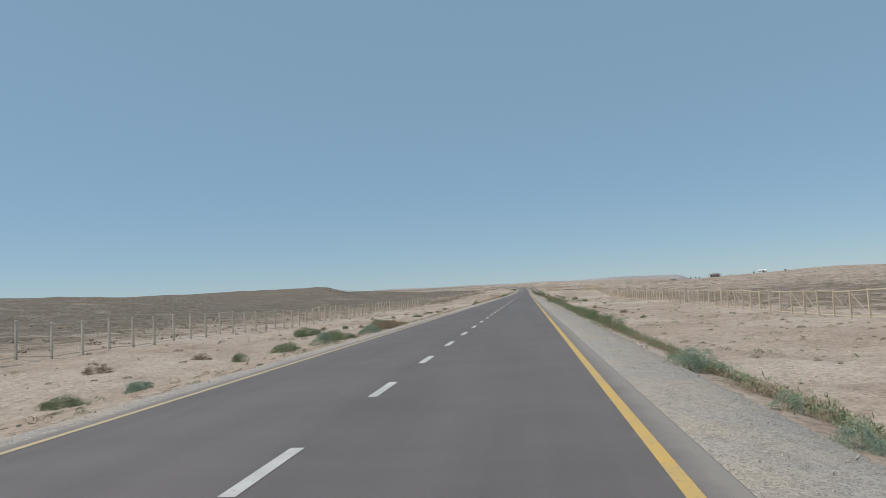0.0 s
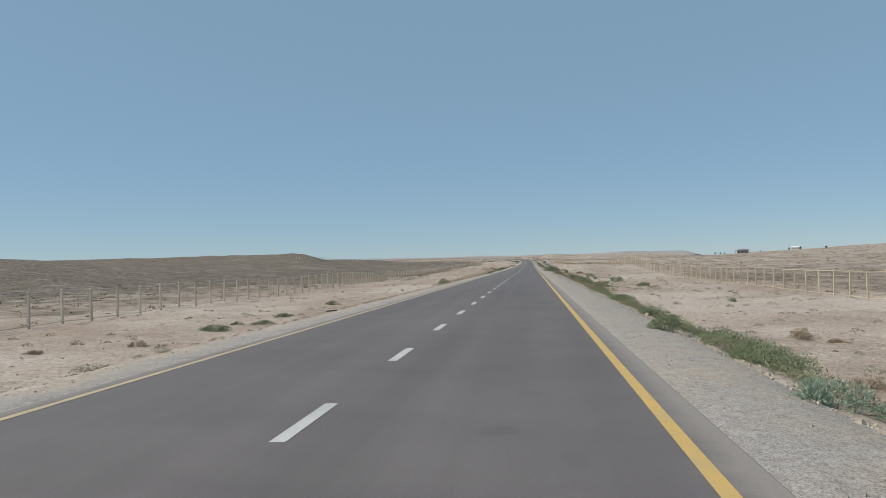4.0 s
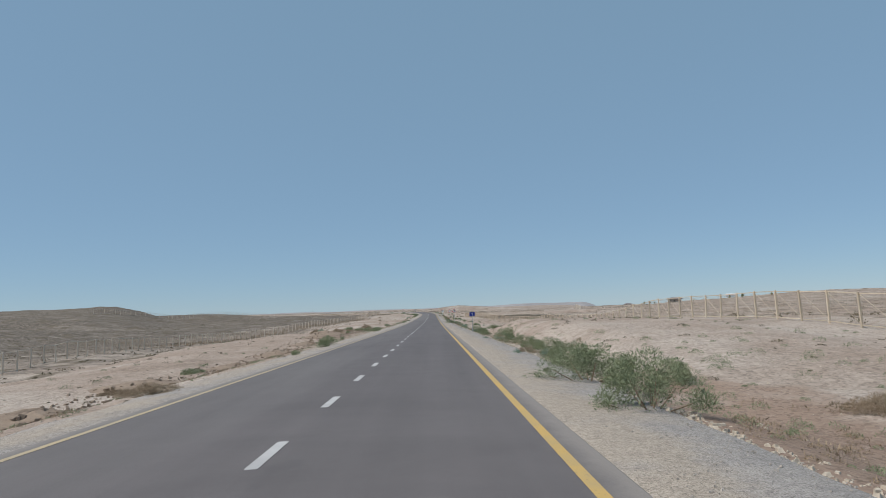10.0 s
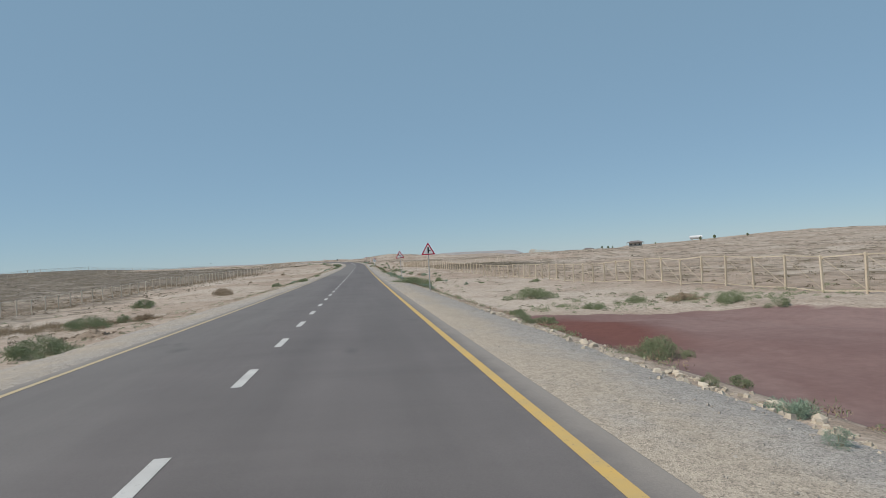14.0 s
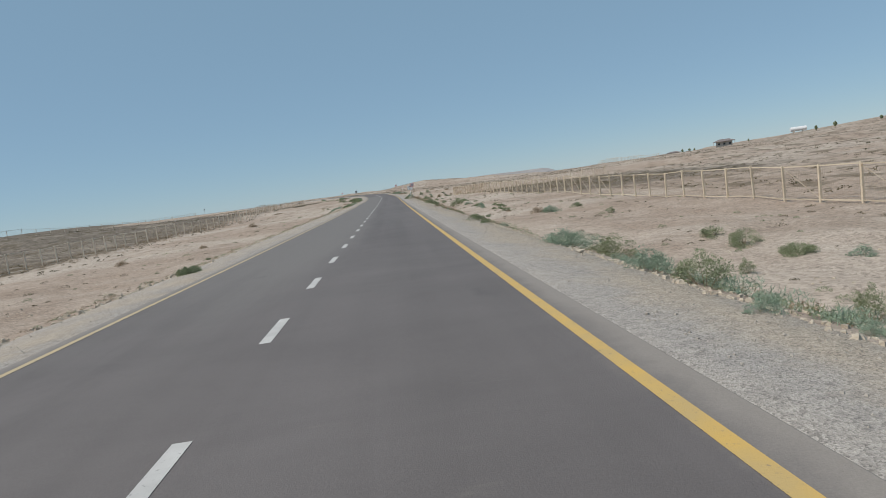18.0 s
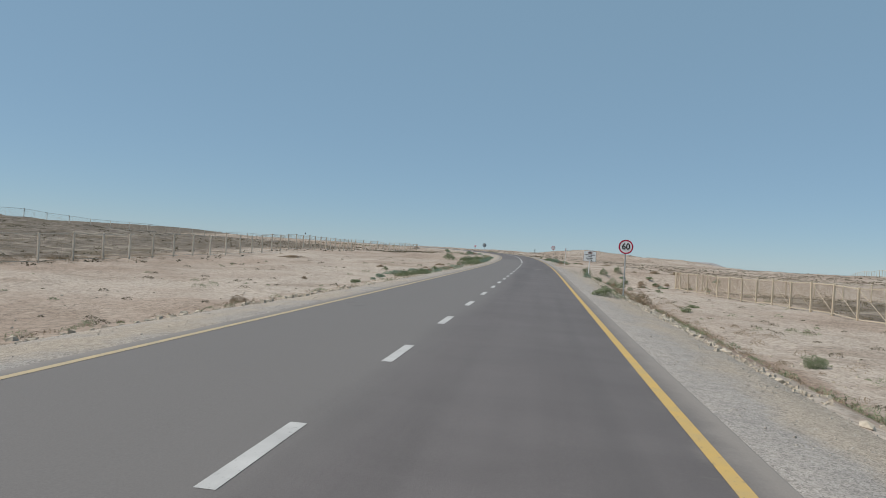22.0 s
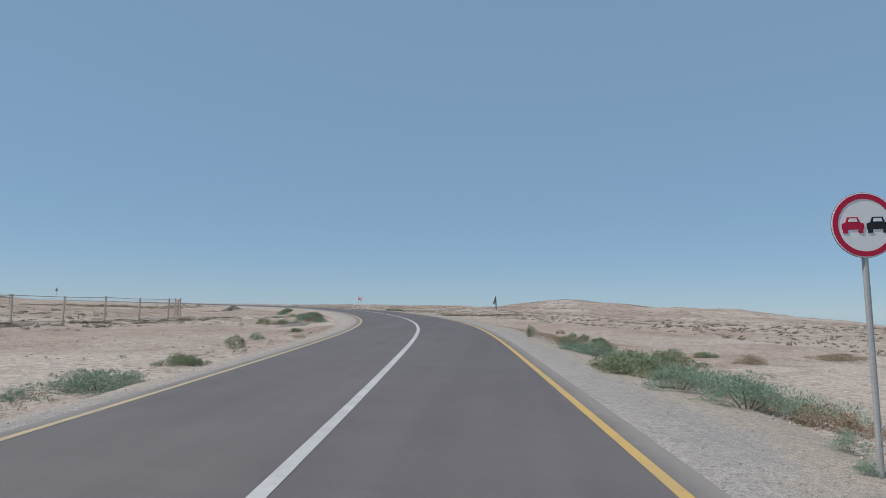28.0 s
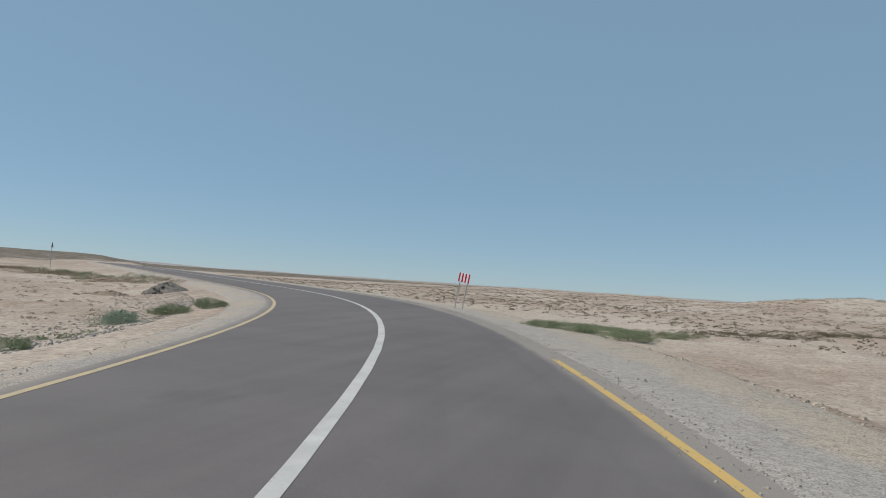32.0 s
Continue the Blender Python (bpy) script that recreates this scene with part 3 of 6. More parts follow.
tracks = 0.5 * (np.exp(-((rd - 0.95) / 0.35) ** 2) + np.exp(-((rd - 2.65) / 0.35) ** 2)) * smooth(340, 420, rs) + 0.3 * np.exp(-((rd + 2.6) / 0.4) ** 2)
dust = 0.75 * blob(rd, rs, 2.0, 505, 0.8, 1.6) + 0.38 * blob(rd, rs, 2.8, 526, 1.4, 7) + 1.0 * np.exp(-((rd - 3.85) / 0.38) ** 2) + 0.9 * np.exp(-((rd + 3.9) / 0.34) ** 2) + 0.95 * smooth(614, 636, rs) * np.exp(-((rd - 3.8) / 0.5) ** 2)
for key, values in (("worn", worn), ("tracks", tracks), ("dust", dust)):
    at = road.data.attributes.new(key, "FLOAT", "POINT")
    at.data.foreach_set("value", np.clip(values, 0, 1.2).astype(np.float32))
tagged(road, "worn dark grey asphalt two-lane desert road", "road", kind="structure")
SHOULDER = np.arange(-50, 960, 1.3)
for name, side, seed in (("shoulder_right", 1, 3), ("shoulder_left", -1, 4)):
    verts, faces = [], []
    dice = np.random.RandomState(seed)
    for i, q in enumerate(SHOULDER):
        e = float(edge(q)) if side > 0 else float(edge_left(q))
        e += dice.uniform(-0.12, 0.12)
        for j, f in enumerate((-0.09, 0.0, 0.3, 0.6, 0.88, 1.0, 1.18)):
            a = 3.97 + (e - 3.97) * f if f >= 0 else 3.72
            x, y, _ = on_road(q, side * a)
            low = -0.11 if f < 0 else float(shoulder_z(q, side * a)) + 0.012 * math.sin(q * 1.7 + a * 3) * (f > 0.2)
            verts.append((float(x), float(y), low + float(prof(y))))
    for i in range(len(SHOULDER) - 1):
        for j in range(6):
            a = i * 7 + j
            faces.append((a, a + 1, a + 8, a + 7) if side > 0 else (a, a + 7, a + 8, a + 1))
    sh = from_arrays(name, verts, faces, M_GRAVEL, smooth=True)
    # blown sand lies near the asphalt at first, later over the outer part
    sq, sf = np.repeat(SHOULDER, 7), np.tile(np.array((0.0, 0.0, 0.3, 0.6, 0.88, 1.0, 1.18)), len(SHOULDER))
    later = smooth(300, 360, sq) if side > 0 else 0.5
    sandy = np.where(sq < 130, 0.48, 0.75 - 0.6 * smooth(0.3, 0.8, sf)) * (1 - later) + (0.1 + 0.65 * smooth(0.1, 0.55, sf)) * later
    at = sh.data.attributes.new("sandy", "FLOAT", "POINT")
    at.data.foreach_set("value", sandy.astype(np.float32))
    tagged(sh, "grey crushed-stone road shoulder strewn with sand", "road shoulder", kind="structure")


# pale dirt side road that leaves to the right
verts, faces = [], []
for i in range(36):
    x = 3.99 + i * 2.2
    for j, q in enumerate((-7.5, -3.6, -1.2, 1.2, 3.6, 7.5)):
        y = 531.5 + 0.04 * x + q * (1 + 0.9 * math.exp(-(x - 4) / 3.5))
        z = float(prof(y)) - 0.075 - 0.31 * float(smooth(4, 13, x)) + 0.03 * math.sin(x * 0.7 + q)
        verts.append((x, y, min(z - 0.5, ground_at(x, y) - 0.25) if j in (0, 5) else max(z, ground_at(x, y) + 0.03)))
for i in range(35):
    for j in range(5):
        a = i * 6 + j
        faces.append((a, a + 6, a + 7, a + 1))
side_road = from_arrays("side_road", verts, faces, M_GROUND, smooth=True)
tagged(side_road, "pale dirt side road branching off the asphalt", "dirt road", kind="structure")


def line_piece(name, s0, s1, d, w, mat, parent, label=""):
    arcs = np.linspace(s0, s1, max(2, int((s1 - s0) / 2.5) + 1))
    ob = strip(name, arcs, [d - w / 2, d + w / 2], lambda s, q, j: -CROWN * abs(q) + 0.004, mat, parent)
    if label:
        tagged(ob, label)
    return ob


markings = tagged(new("road_marking"), "white centre line, dashed and then solid", "road marking", kind="structure")
# centre of each counted dash; they are about 1.6 m long
MARK_N = [0, 1, 4, 8, 9, 16, 17, 28, 29, 37, 38, 45, 46, 47, 50, 51, 54, 55, 58, 59, 72, 73, 76, 77, 81, 82, 90, 91, 99, 102, 103, 104, 111]
MARK_S = [5.8, 10.63, 24.45, 43.4, 48.35, 81.7, 86.5, 139.25, 144.1, 180.7, 185.3, 219.35, 224.1, 228.8, 243.9, 248.7, 261.9, 266.6, 279.8, 284.7, 343.2, 347.75, 361.7, 366.5, 385.05, 389.8, 427.3, 432.0, 470.6, 483.6, 488.5, 493.4, 525.1]
for k in range(-5, 112):
    s = float(np.interp(k, MARK_N, MARK_S)) if k >= 0 else 5.8 + 4.75 * k
    line_piece("dash", s - 0.8, s + 0.8, 0.0, 0.15, M_WHITE, markings)
line_piece("solid_line", 532.9, 539.6, 0.0, 0.16, M_WHITE, markings)
line_piece("solid_line", 540.7, 900.0, 0.0, 0.16, M_WHITE, markings)
edges = tagged(new("edge_marking"), "yellow edge lines of the road", "road marking", kind="structure")
line_piece("edge_line", -50, 900, -3.5, 0.12, M_PALE_YELLOW, edges)
line_piece("edge_line", -50, 524.5, 3.49, 0.14, M_YELLOW, edges)
for s in (527.6, 528.7, 529.8, 530.9, 532.0, 533.1, 534.2, 535.3, 536.4, 537.5):
    line_piece("edge_dash", s, s + 0.65, 3.5, 0.155, M_YELLOW, edges)
line_piece("edge_line", 539.0, 631.5, 3.5, 0.14, M_YELLOW, edges)

# ---------------------------------------------------------------- fences
BAY = 3.0


def fence(name, route, label, paint, tall=2.0, braces=(), close=9999.0, rail=1.0, gauge=0.0028):
    """Posts, rails, diagonal braces and wire along a line of corner points."""
    pts = np.array(route, float)
    run = np.concatenate([[0], np.cumsum(np.hypot(*np.diff(pts, axis=0).T))])
    g = random.Random(len(name) + int(run[-1]))
    spots, at = [], 0.0
    while at < run[-1]:
        x, y = float(np.interp(at, run, pts[:, 0])), float(np.interp(at, run, pts[:, 1]))
        at += 5.2 if x < -20 and y > 560 else 2.65 if y < 200 else BAY
        spots.append(Vector((x, y, ground_at(x, y))))
    count = len(spots)
    root = thing(name, Matrix.Translation(spots[0]), label, "fence")
    inv = -spots[0]
    bm = bmesh.new()
    box(bm, (0.12, 0.12, tall + 0.5), (0, 0, tall / 2 - 0.22), bevel=0.012)
    post_me = bpy.data.meshes.new("post")
    bm.to_mesh(post_me)
    bm.free()
    post_me.materials.append(paint)
    bm = bmesh.new()
    box(bm, (0.05, 1.0, 0.06))
    rail_me = bpy.data.meshes.new("rail")
    bm.to_mesh(rail_me)
    bm.free()
    rail_me.materials.append(paint)
    wires_v, wires_f = [], []

    def wire(a, b, t):
        d = (b - a).normalized()
        u = Vector((0, 0, 1)) if abs(d.z) < 0.9 else Vector((1, 0, 0))
        w = d.cross(u).normalized() * t
        u = w.cross(d).normalized() * t
        k = len(wires_v)
        for p in (a, b):
            wires_v.extend([tuple(p + w + u), tuple(p - w + u), tuple(p - u)])
        wires_f.extend([(k, k + 1, k + 4, k + 3), (k + 1, k + 2, k + 5, k + 4), (k + 2, k, k + 3, k + 5)])

    def bar(nm, a, b, thick=1.0):
        ob = new(nm, rail_me)
        ob.parent = root
        d = b - a
        q = d.to_track_quat("Y", "Z").to_matrix().to_4x4()
        ob.matrix_basis = Matrix.Translation((a + b) / 2) @ q @ Matrix.Diagonal((thick, d.length, thick, 1))

    for i, p in enumerate(spots):
        q = p + inv
        ob = new("post", post_me)
        ob.parent = root
        ahead = (spots[min(i + 1, count - 1)] - spots[max(i - 1, 0)])
        turn = math.atan2(ahead.y, ahead.x)
        ob.matrix_basis = Matrix.Translation(q) @ pose(0, 0, 0, g.uniform(-1.5, 1.5), g.uniform(-1.5, 1.5), math.degrees(turn))
        if i == count - 1:
            break
        r = spots[i + 1] + inv
        up = Vector((0, 0, 1))
        bar("top_rail", q + up * (tall - 0.06), r + up * (tall - 0.06 + g.uniform(-0.03, 0.03)), rail)
        bar("bottom_rail", q + up * 0.14, r + up * 0.14, rail)
        if any(a < p.y < b and g.random() < f for a, b, f in braces):
            bar("brace", q + up * 0.2, r + up * (tall - 0.12), 0.42)
        fine = p.y > close          # closer mesh at the corner of the yard
        if gauge <= 0:
            continue
        rows, cols = (24, 46) if fine else (13, 20)
        for k in range(1, rows):
            h = 0.14 + (tall - 0.2) * k / rows
            wire(q + up * h, r + up * h, gauge)
        for k in range(1, cols):
            w = q.lerp(r, k / cols)
            wire(w + up * 0.16, w + up * (tall - 0.08), gauge)
    if wires_v:
        tagged(from_arrays("wire_mesh", wires_v, wires_f, M_WIRE, root), "thin rusty wire mesh", kind="stuff")
    return root


fence("fence", [(25.2, 6), (25.4, 120), (26.2, 190), (26.0, 300), (24.8, 370), (22.6, 440), (20.2, 490), (17.5, 522.6), (34, 522.0), (58, 522.5)],
      "beige-painted post-and-rail wire fence on the plain", M_POST, braces=((30, 80, 0.8), (225, 335, 1.0), (335, 420, 0.25), (420, 521, 0.95)), close=486.0)
fence("fence", [(-23.6, 8), (-24.6, 60), (-26.0, 175), (-31, 215), (-39, 260), (-44.5, 300), (-44.5, 345), (-36, 410), (-35, 452), (-30.5, 482), (-29.5, 509), (-30.5, 530), (-32.5, 561), (-31.5, 622), (-38.3, 634)],
      "weathered beige-brown wire fence along the plain", M_POST_OLD, braces=((20, 90, 0.2),), rail=0.7, gauge=0.003)
fence("fence", [(-150, 490), (-130, 540), (-113, 583), (-100, 612), (-88, 673)], "brown wire fence along the crest of a low ridge", M_POST_OLD, gauge=0.003)
fence("fence", [(82, 548), (95, 620), (112, 700), (130, 790)], "far brown wire fence on rising ground", M_POST_OLD, gauge=0)


# ---------------------------------------------------------------- road signs
def disc(bm, r, z0, z1, seg=40):
    rod(bm, (0, z0, 0), (0, z1, 0), r, r, seg)


def ring(bm, r0, r1, y0, y1, seg=44):
    """Flat ring facing -y with thickness."""
    rows = []
    for y, r in ((y0, r0), (y0, r1), (y1, r1), (y1, r0)):
        rows.append([bm.verts.new((math.cos(a) * r, y, math.sin(a) * r)) for a in (math.tau * i / seg for i in range(seg))])
    for i in range(seg):
        j = (i + 1) % seg
        for k in range(4):
            bm.faces.new((rows[k][i], rows[k][j], rows[(k + 1) % 4][j], rows[(k + 1) % 4][i]))
    bmesh.ops.recalc_face_normals(bm, faces=bm.faces)


def plate(bm, pts, y0, y1):
    """A flat plate in the x-z plane from an outline, between two depths."""
    a = [bm.verts.new((x, y0, z)) for x, z in pts]
    b = [bm.verts.new((x, y1, z)) for x, z in pts]
    bm.faces.new(a)
    bm.faces.new(b[::-1])
    for i in range(len(pts)):
        j = (i + 1) % len(pts)
        bm.faces.new((a[i], b[i], b[j], a[j]))
    bmesh.ops.recalc_face_normals(bm, faces=bm.faces)


def rounded(pts, r, seg=5):
    """Rounds the corners of an outline."""
    out, k = [], len(pts)
    for i in range(k):
        p, a, b = Vector(pts[i]), Vector(pts[i - 1]), Vector(pts[(i + 1) % k])
        u, w = (a - p).normalized(), (b - p).normalized()
        t = r / math.tan(u.angle(w) / 2)
        s, e = p + u * t, p + w * t
        for q in range(seg + 1):
            f = q / seg
            out.append(tuple(s.lerp(p, f).lerp(p.lerp(e, f), f)))
    return out


def letters(text, size, at, mat, parent, name="lettering", squeeze=1.0, bold=0.0, y=-0.012):
    cu = bpy.data.curves.new("text", "FONT")
    cu.body, cu.size, cu.align_x, cu.align_y = text, size, "CENTER", "CENTER"
    cu.offset = bold
    cu.extrude = 0.002
    tmp = bpy.data.objects.new("text", cu)
    me = bpy.data.meshes.new_from_object(tmp)
    bpy.data.objects.remove(tmp)
    me.transform(Matrix.Translation((at[0], y, at[1])) @ pose(0, 0, 0, 90) @ Matrix.Diagonal((squeeze, 1, 1, 1)))
    me.materials.clear()
    me.materials.append(mat)
    ob = new(name, me)
    ob.parent = parent
    return ob


def sign_on_post(name, x, y, label, lift, turn=0.0, lean=0.0, post_r=0.032, extra=1.0, back=True, mat=None, group=""):
    """A root at the post's foot; the face hangs at height lift above it and looks along -y of the root."""
    root = thing(name, Matrix.Translation((x, y, max(ground_at(x, y), float(shoulder_z(*(q[0] for q in road_coords(x, y))) + prof(y))))) @ pose(0, 0, 0, 0, lean, turn), label, "road sign", group)
    bm = bmesh.new()
    rod(bm, (0, 0.035, -0.3), (0, 0.035, lift + extra), post_r, seg=10)
    part("post", bm, mat or M_STEEL, root)
    if back:
        for k in (-0.22, 0.22):
            bm = bmesh.new()
            box(bm, (0.34, 0.02, 0.035), (0, 0.018, lift + k * extra + 0.0), bevel=0.004)
            box(bm, (0.09, 0.085, 0.045), (0, 0.04, lift + k * extra), bevel=0.006)
            part("bracket", bm, M_STEEL, root)
    return root


def face_empty(bm_mat, root, lift, name="face", label=""):
    bm, mat = bm_mat
    bmesh.ops.translate(bm, verts=bm.verts, vec=(0, 0, lift))
    return part(name, bm, mat, root, label)


def round_sign(root, lift, r=0.35):
    bm = bmesh.new()
    disc(bm, r, 0.0, 0.008)
    face_empty((bm, M_SIGN_BACK), root, lift, "back_plate")
    bm = bmesh.new()
    disc(bm, r - 0.004, -0.005, 0.0)
    f = face_empty((bm, M_SIGN_WHITE), root, lift, "face", "white face")
    bm = bmesh.new()
    ring(bm, r * 0.80, r * 0.955, -0.010, -0.004)
    face_empty((bm, M_SIGN_RED), root, lift, "border", "red border")
    return f


def triangle_sign(root, lift, side=0.9):
    h = side * math.sqrt(3) / 2
    tri = lambda k: rounded([(-side / 2 * k, -h / 3 * k), (side / 2 * k, -h / 3 * k), (0, h * 2 / 3 * k)], 0.05 * k)
    for name, k, y0, y1, m, lab in (("back_plate", 1.0, 0.0, 0.008, M_SIGN_BACK, ""), ("border", 0.99, -0.006, 0.0, M_SIGN_RED, "red border"), ("face", 0.74, -0.011, -0.004, M_SIGN_WHITE, "white face")):
        bm = bmesh.new()
        plate(bm, tri(k), y0, y1)
        face_empty((bm, m), root, lift, name, lab)
    return h


def ribbon(pts, w):
    """An outline of constant width round a polyline."""
    left, right = [], []
    v = [Vector(p) for p in pts]
    for i, p in enumerate(v):
        d = (v[min(i + 1, len(v) - 1)] - v[max(i - 1, 0)]).normalized()
        nrm = Vector((-d.y, d.x)) * w / 2
        left.append(tuple(p + nrm))
        right.append(tuple(p - nrm))
    return left + right[::-1]


# blue kilometre board with its figure
km = sign_on_post("kilometre_sign", 5.95, 258.8, "small blue kilometre board with a white figure on a thin post", 1.78, extra=0.2)
bm = bmesh.new()
plate(bm, rounded([(-0.27, -0.21), (0.27, -0.21), (0.27, 0.21), (-0.27, 0.21)], 0.03), -0.008, 0.0)
face_empty((bm, M_SIGN_BLUE), km, 1.78, "panel", "dark blue panel")
bm = bmesh.new()
plate(bm, [(-0.03, -0.12), (0.03, -0.12), (0.03, 0.13), (-0.02, 0.13), (-0.07, 0.08), (-0.03, 0.08)], -0.013, -0.006)
face_empty((bm, M_SIGN_WHITE), km, 1.78, "figure", "white figure one")

# warning triangle: side road on the right
tj = sign_on_post("warning_sign", 6.0, 316.2, "red-bordered triangular side-road warning sign on a steel post", 2.55, extra=0.3)
triangle_sign(tj, 2.55)
bm = bmesh.new()
plate(bm, [(-0.045, -0.17), (0.045, -0.17), (0.045, 0.22), (-0.045, 0.22)], -0.016, -0.009)
face_empty((bm, M_SIGN_BLACK), tj, 2.55, "symbol", "black through road")
bm = bmesh.new()
plate(bm, [(0.046, -0.02), (0.16, -0.02), (0.16, 0.04), (0.046, 0.04)], -0.016, -0.009)
face_empty((bm, M_SIGN_BLACK), tj, 2.55, "symbol", "black side arm")

# warning triangle: bends
bend = sign_on_post("warning_sign", 5.94, 343.0, "red-bordered triangular winding-road warning sign on a leaning post", 2.59, lean=-3.2, extra=0.3)
triangle_sign(bend, 2.59)
bm = bmesh.new()
plate(bm, ribbon([(0.115, -0.17), (0.115, -0.09), (0.10, -0.04), (0.03, -0.015), (-0.05, 0.005), (-0.085, 0.05), (-0.095, 0.12), (-0.095, 0.21)], 0.072), -0.016, -0.009)
face_empty((bm, M_SIGN_BLACK), bend, 2.59, "symbol", "black double bend")

# speed limit
limit = sign_on_post("speed_limit_sign", 5.95, 474.6, "round 60 speed limit sign with red border on a grey post", 2.46, extra=0.2)
round_sign(limit, 2.46)
letters("60", 0.42, (0.0, 2.465), M_SIGN_BLACK, limit, "figures", 0.92, 0.006)

# direction board
board = sign_on_post("direction_board", 6.45, 504.9, "white rectangular company direction board on a white post", 1.9, turn=-2.0, lean=1.5, post_r=0.045, extra=0.3, mat=M_SIGN_WHITE)
bm = bmesh.new()
plate(bm, [(-0.68, -0.48), (0.68, -0.48), (0.68, 0.48), (-0.68, 0.48)], -0.004, 0.012)
face_empty((bm, M_SIGN_BLACK), board, 1.9, "frame", "black edge")
bm = bmesh.new()
plate(bm, [(-0.655, -0.46), (0.655, -0.46), (0.655, 0.46), (-0.655, 0.46)], -0.009, -0.003)
face_empty((bm, M_SIGN_WHITE), board, 1.9, "face", "white face")
for text, z, sq, size in (("GOBUSTAN  OPERATING", 0.115, 0.80, 0.125), ("COMPANY", -0.055, 0.80, 0.125), ("DUVANNY BASE", -0.21, 0.80, 0.125)):
    letters(text, size, (0.0, 1.9 + z), M_SIGN_BLACK, board, "lettering", sq, 0.004)
bm = bmesh.new()
plate(bm, [(-0.28, -0.375), (0.17, -0.375), (0.17, -0.41), (0.32, -0.35), (0.17, -0.29), (0.17, -0.325), (-0.28, -0.325)], -0.014, -0.007)
face_empty((bm, M_SIGN_BLACK), board, 1.9, "arrow", "black arrow pointing right")
for rx, rz, mm, yy in ((0.27, 0.115, M_SIGN_RUST, -0.012), (0.17, 0.05, M_SIGN_BLACK, -0.015)):
    bm = bmesh.new()
    plate(bm, [(math.cos(a) * rx, 0.32 + math.sin(a) * rz) for a in (math.tau * i / 28 for i in range(28))], yy, -0.006)
    face_empty((bm, mm), board, 1.9, "emblem", "brown oval emblem")

board.matrix_basis = board.matrix_basis @ Matrix.Diagonal((0.84, 1, 1, 1))

# a give-way plate seen edge-on at the side road
give = sign_on_post("give_way_sign", 5.65, 542.2, "downward triangular sign edge-on beside a side road", 2.45, turn=78, extra=0.25, mat=M_SIGN_WHITE)
s3 = 0.9
for name, k, y0, y1, m in (("back_plate", 1.0, 0.0, 0.008, M_SIGN_BACK), ("border", 0.99, -0.006, 0.0, M_SIGN_RED), ("face", 0.72, -0.011, -0.004, M_SIGN_WHITE)):
    bm = bmesh.new()
    h = s3 * math.sqrt(3) / 2
    plate(bm, rounded([(s3 / 2 * k, h / 3 * k), (-s3 / 2 * k, h / 3 * k), (0, -h * 2 / 3 * k)], 0.05 * k), y0, y1)
    face_empty((bm, m), give, 2.45, name)

# no overtaking
no = sign_on_post("no_overtaking_sign", 4.29, 563.7, "round no-overtaking sign with red and black cars", 2.60, turn=3, lean=-2.0, extra=0.2)
round_sign(no, 2.60)
for cx, m, lab in ((-0.125, M_SIGN_RED, "red car shape"), (0.135, M_SIGN_BLACK, "black car shape")):
    bm = bmesh.new()
    plate(bm, [(cx - 0.115, -0.045), (cx + 0.115, -0.045), (cx + 0.115, 0.015), (cx + 0.075, 0.03), (cx + 0.055, 0.085), (cx - 0.055, 0.085), (cx - 0.075, 0.03), (cx - 0.115, 0.015)], -0.011, -0.005)
    car = face_empty((bm, m), no, 2.60, "car_symbol", lab)
    for w in (-0.08, 0.08):
        bm = bmesh.new()
        plate(bm, [(cx + w - 0.025, -0.085), (cx + w + 0.025, -0.085), (cx + w + 0.025, -0.046), (cx + w - 0.025, -0.046)], -0.011, -0.005)
        ob = face_empty((bm, m), no, 2.60, "wheel")
        ob.parent = car
    bm = bmesh.new()
    plate(bm, [(cx - 0.05, 0.035), (cx + 0.05, 0.035), (cx + 0.038, 0.072), (cx - 0.038, 0.072)], -0.014, -0.008)
    ob = face_empty((bm, M_SIGN_WHITE), no, 2.60, "window")
    ob.parent = car

# signs for oncoming traffic, seen from behind
pair = sign_on_post("oncoming_sign", -8.1, 560.3, "round and triangular signs seen from the dark back, on one post", 2.5, turn=180, extra=0.35)
bm = bmesh.new()
disc(bm, 0.35, 0.0, 0.008)
face_empty((bm, M_SIGN_PALE), pair, 2.5, "disc", "pale grey back of a round sign")
for x0, z0, w0 in ((-0.16, 0.27, 0.2), (0.16, 0.27, 0.2), (0.17, -0.1, 0.18)):
    bm = bmesh.new()
    box(bm, (w0, 0.03, 0.035), (x0, 0.05, z0), bevel=0.005)
    face_empty((bm, M_SIGN_BACK), pair, 2.5, "clamp", "dark clamp")
bm = bmesh.new()
plate(bm, [(-0.01, -0.3), (-0.23, -0.26), (-0.2, -0.05), (-0.12, 0.18), (-0.01, 0.3)], 0.04, 0.052)
face_empty((bm, M_SIGN_BACK), pair, 2.5, "second_plate", "dark second plate behind the post")
arrow = sign_on_post("chevron_sign", 0.58, 606.6, "dark bent bend-marker plate on a grey post, seen from behind", 1.75, turn=180, lean=2, extra=0.0, back=False)
bm = bmesh.new()
plate(bm, [(-0.09, -0.5), (0.05, -0.5), (0.05, 0.42), (-0.09, 0.42)], -0.006, 0.004)
face_empty((bm, M_SIGN_BACK), arrow, 1.75, "upright_plate")
bm = bmesh.new()
plate(bm, [(-0.09, 0.42), (0.02, 0.66), (0.34, 0.02), (0.17, -0.06)], 0.07, 0.082)
face_empty((bm, M_SIGN_BACK), arrow, 1.75, "slanting_plate")

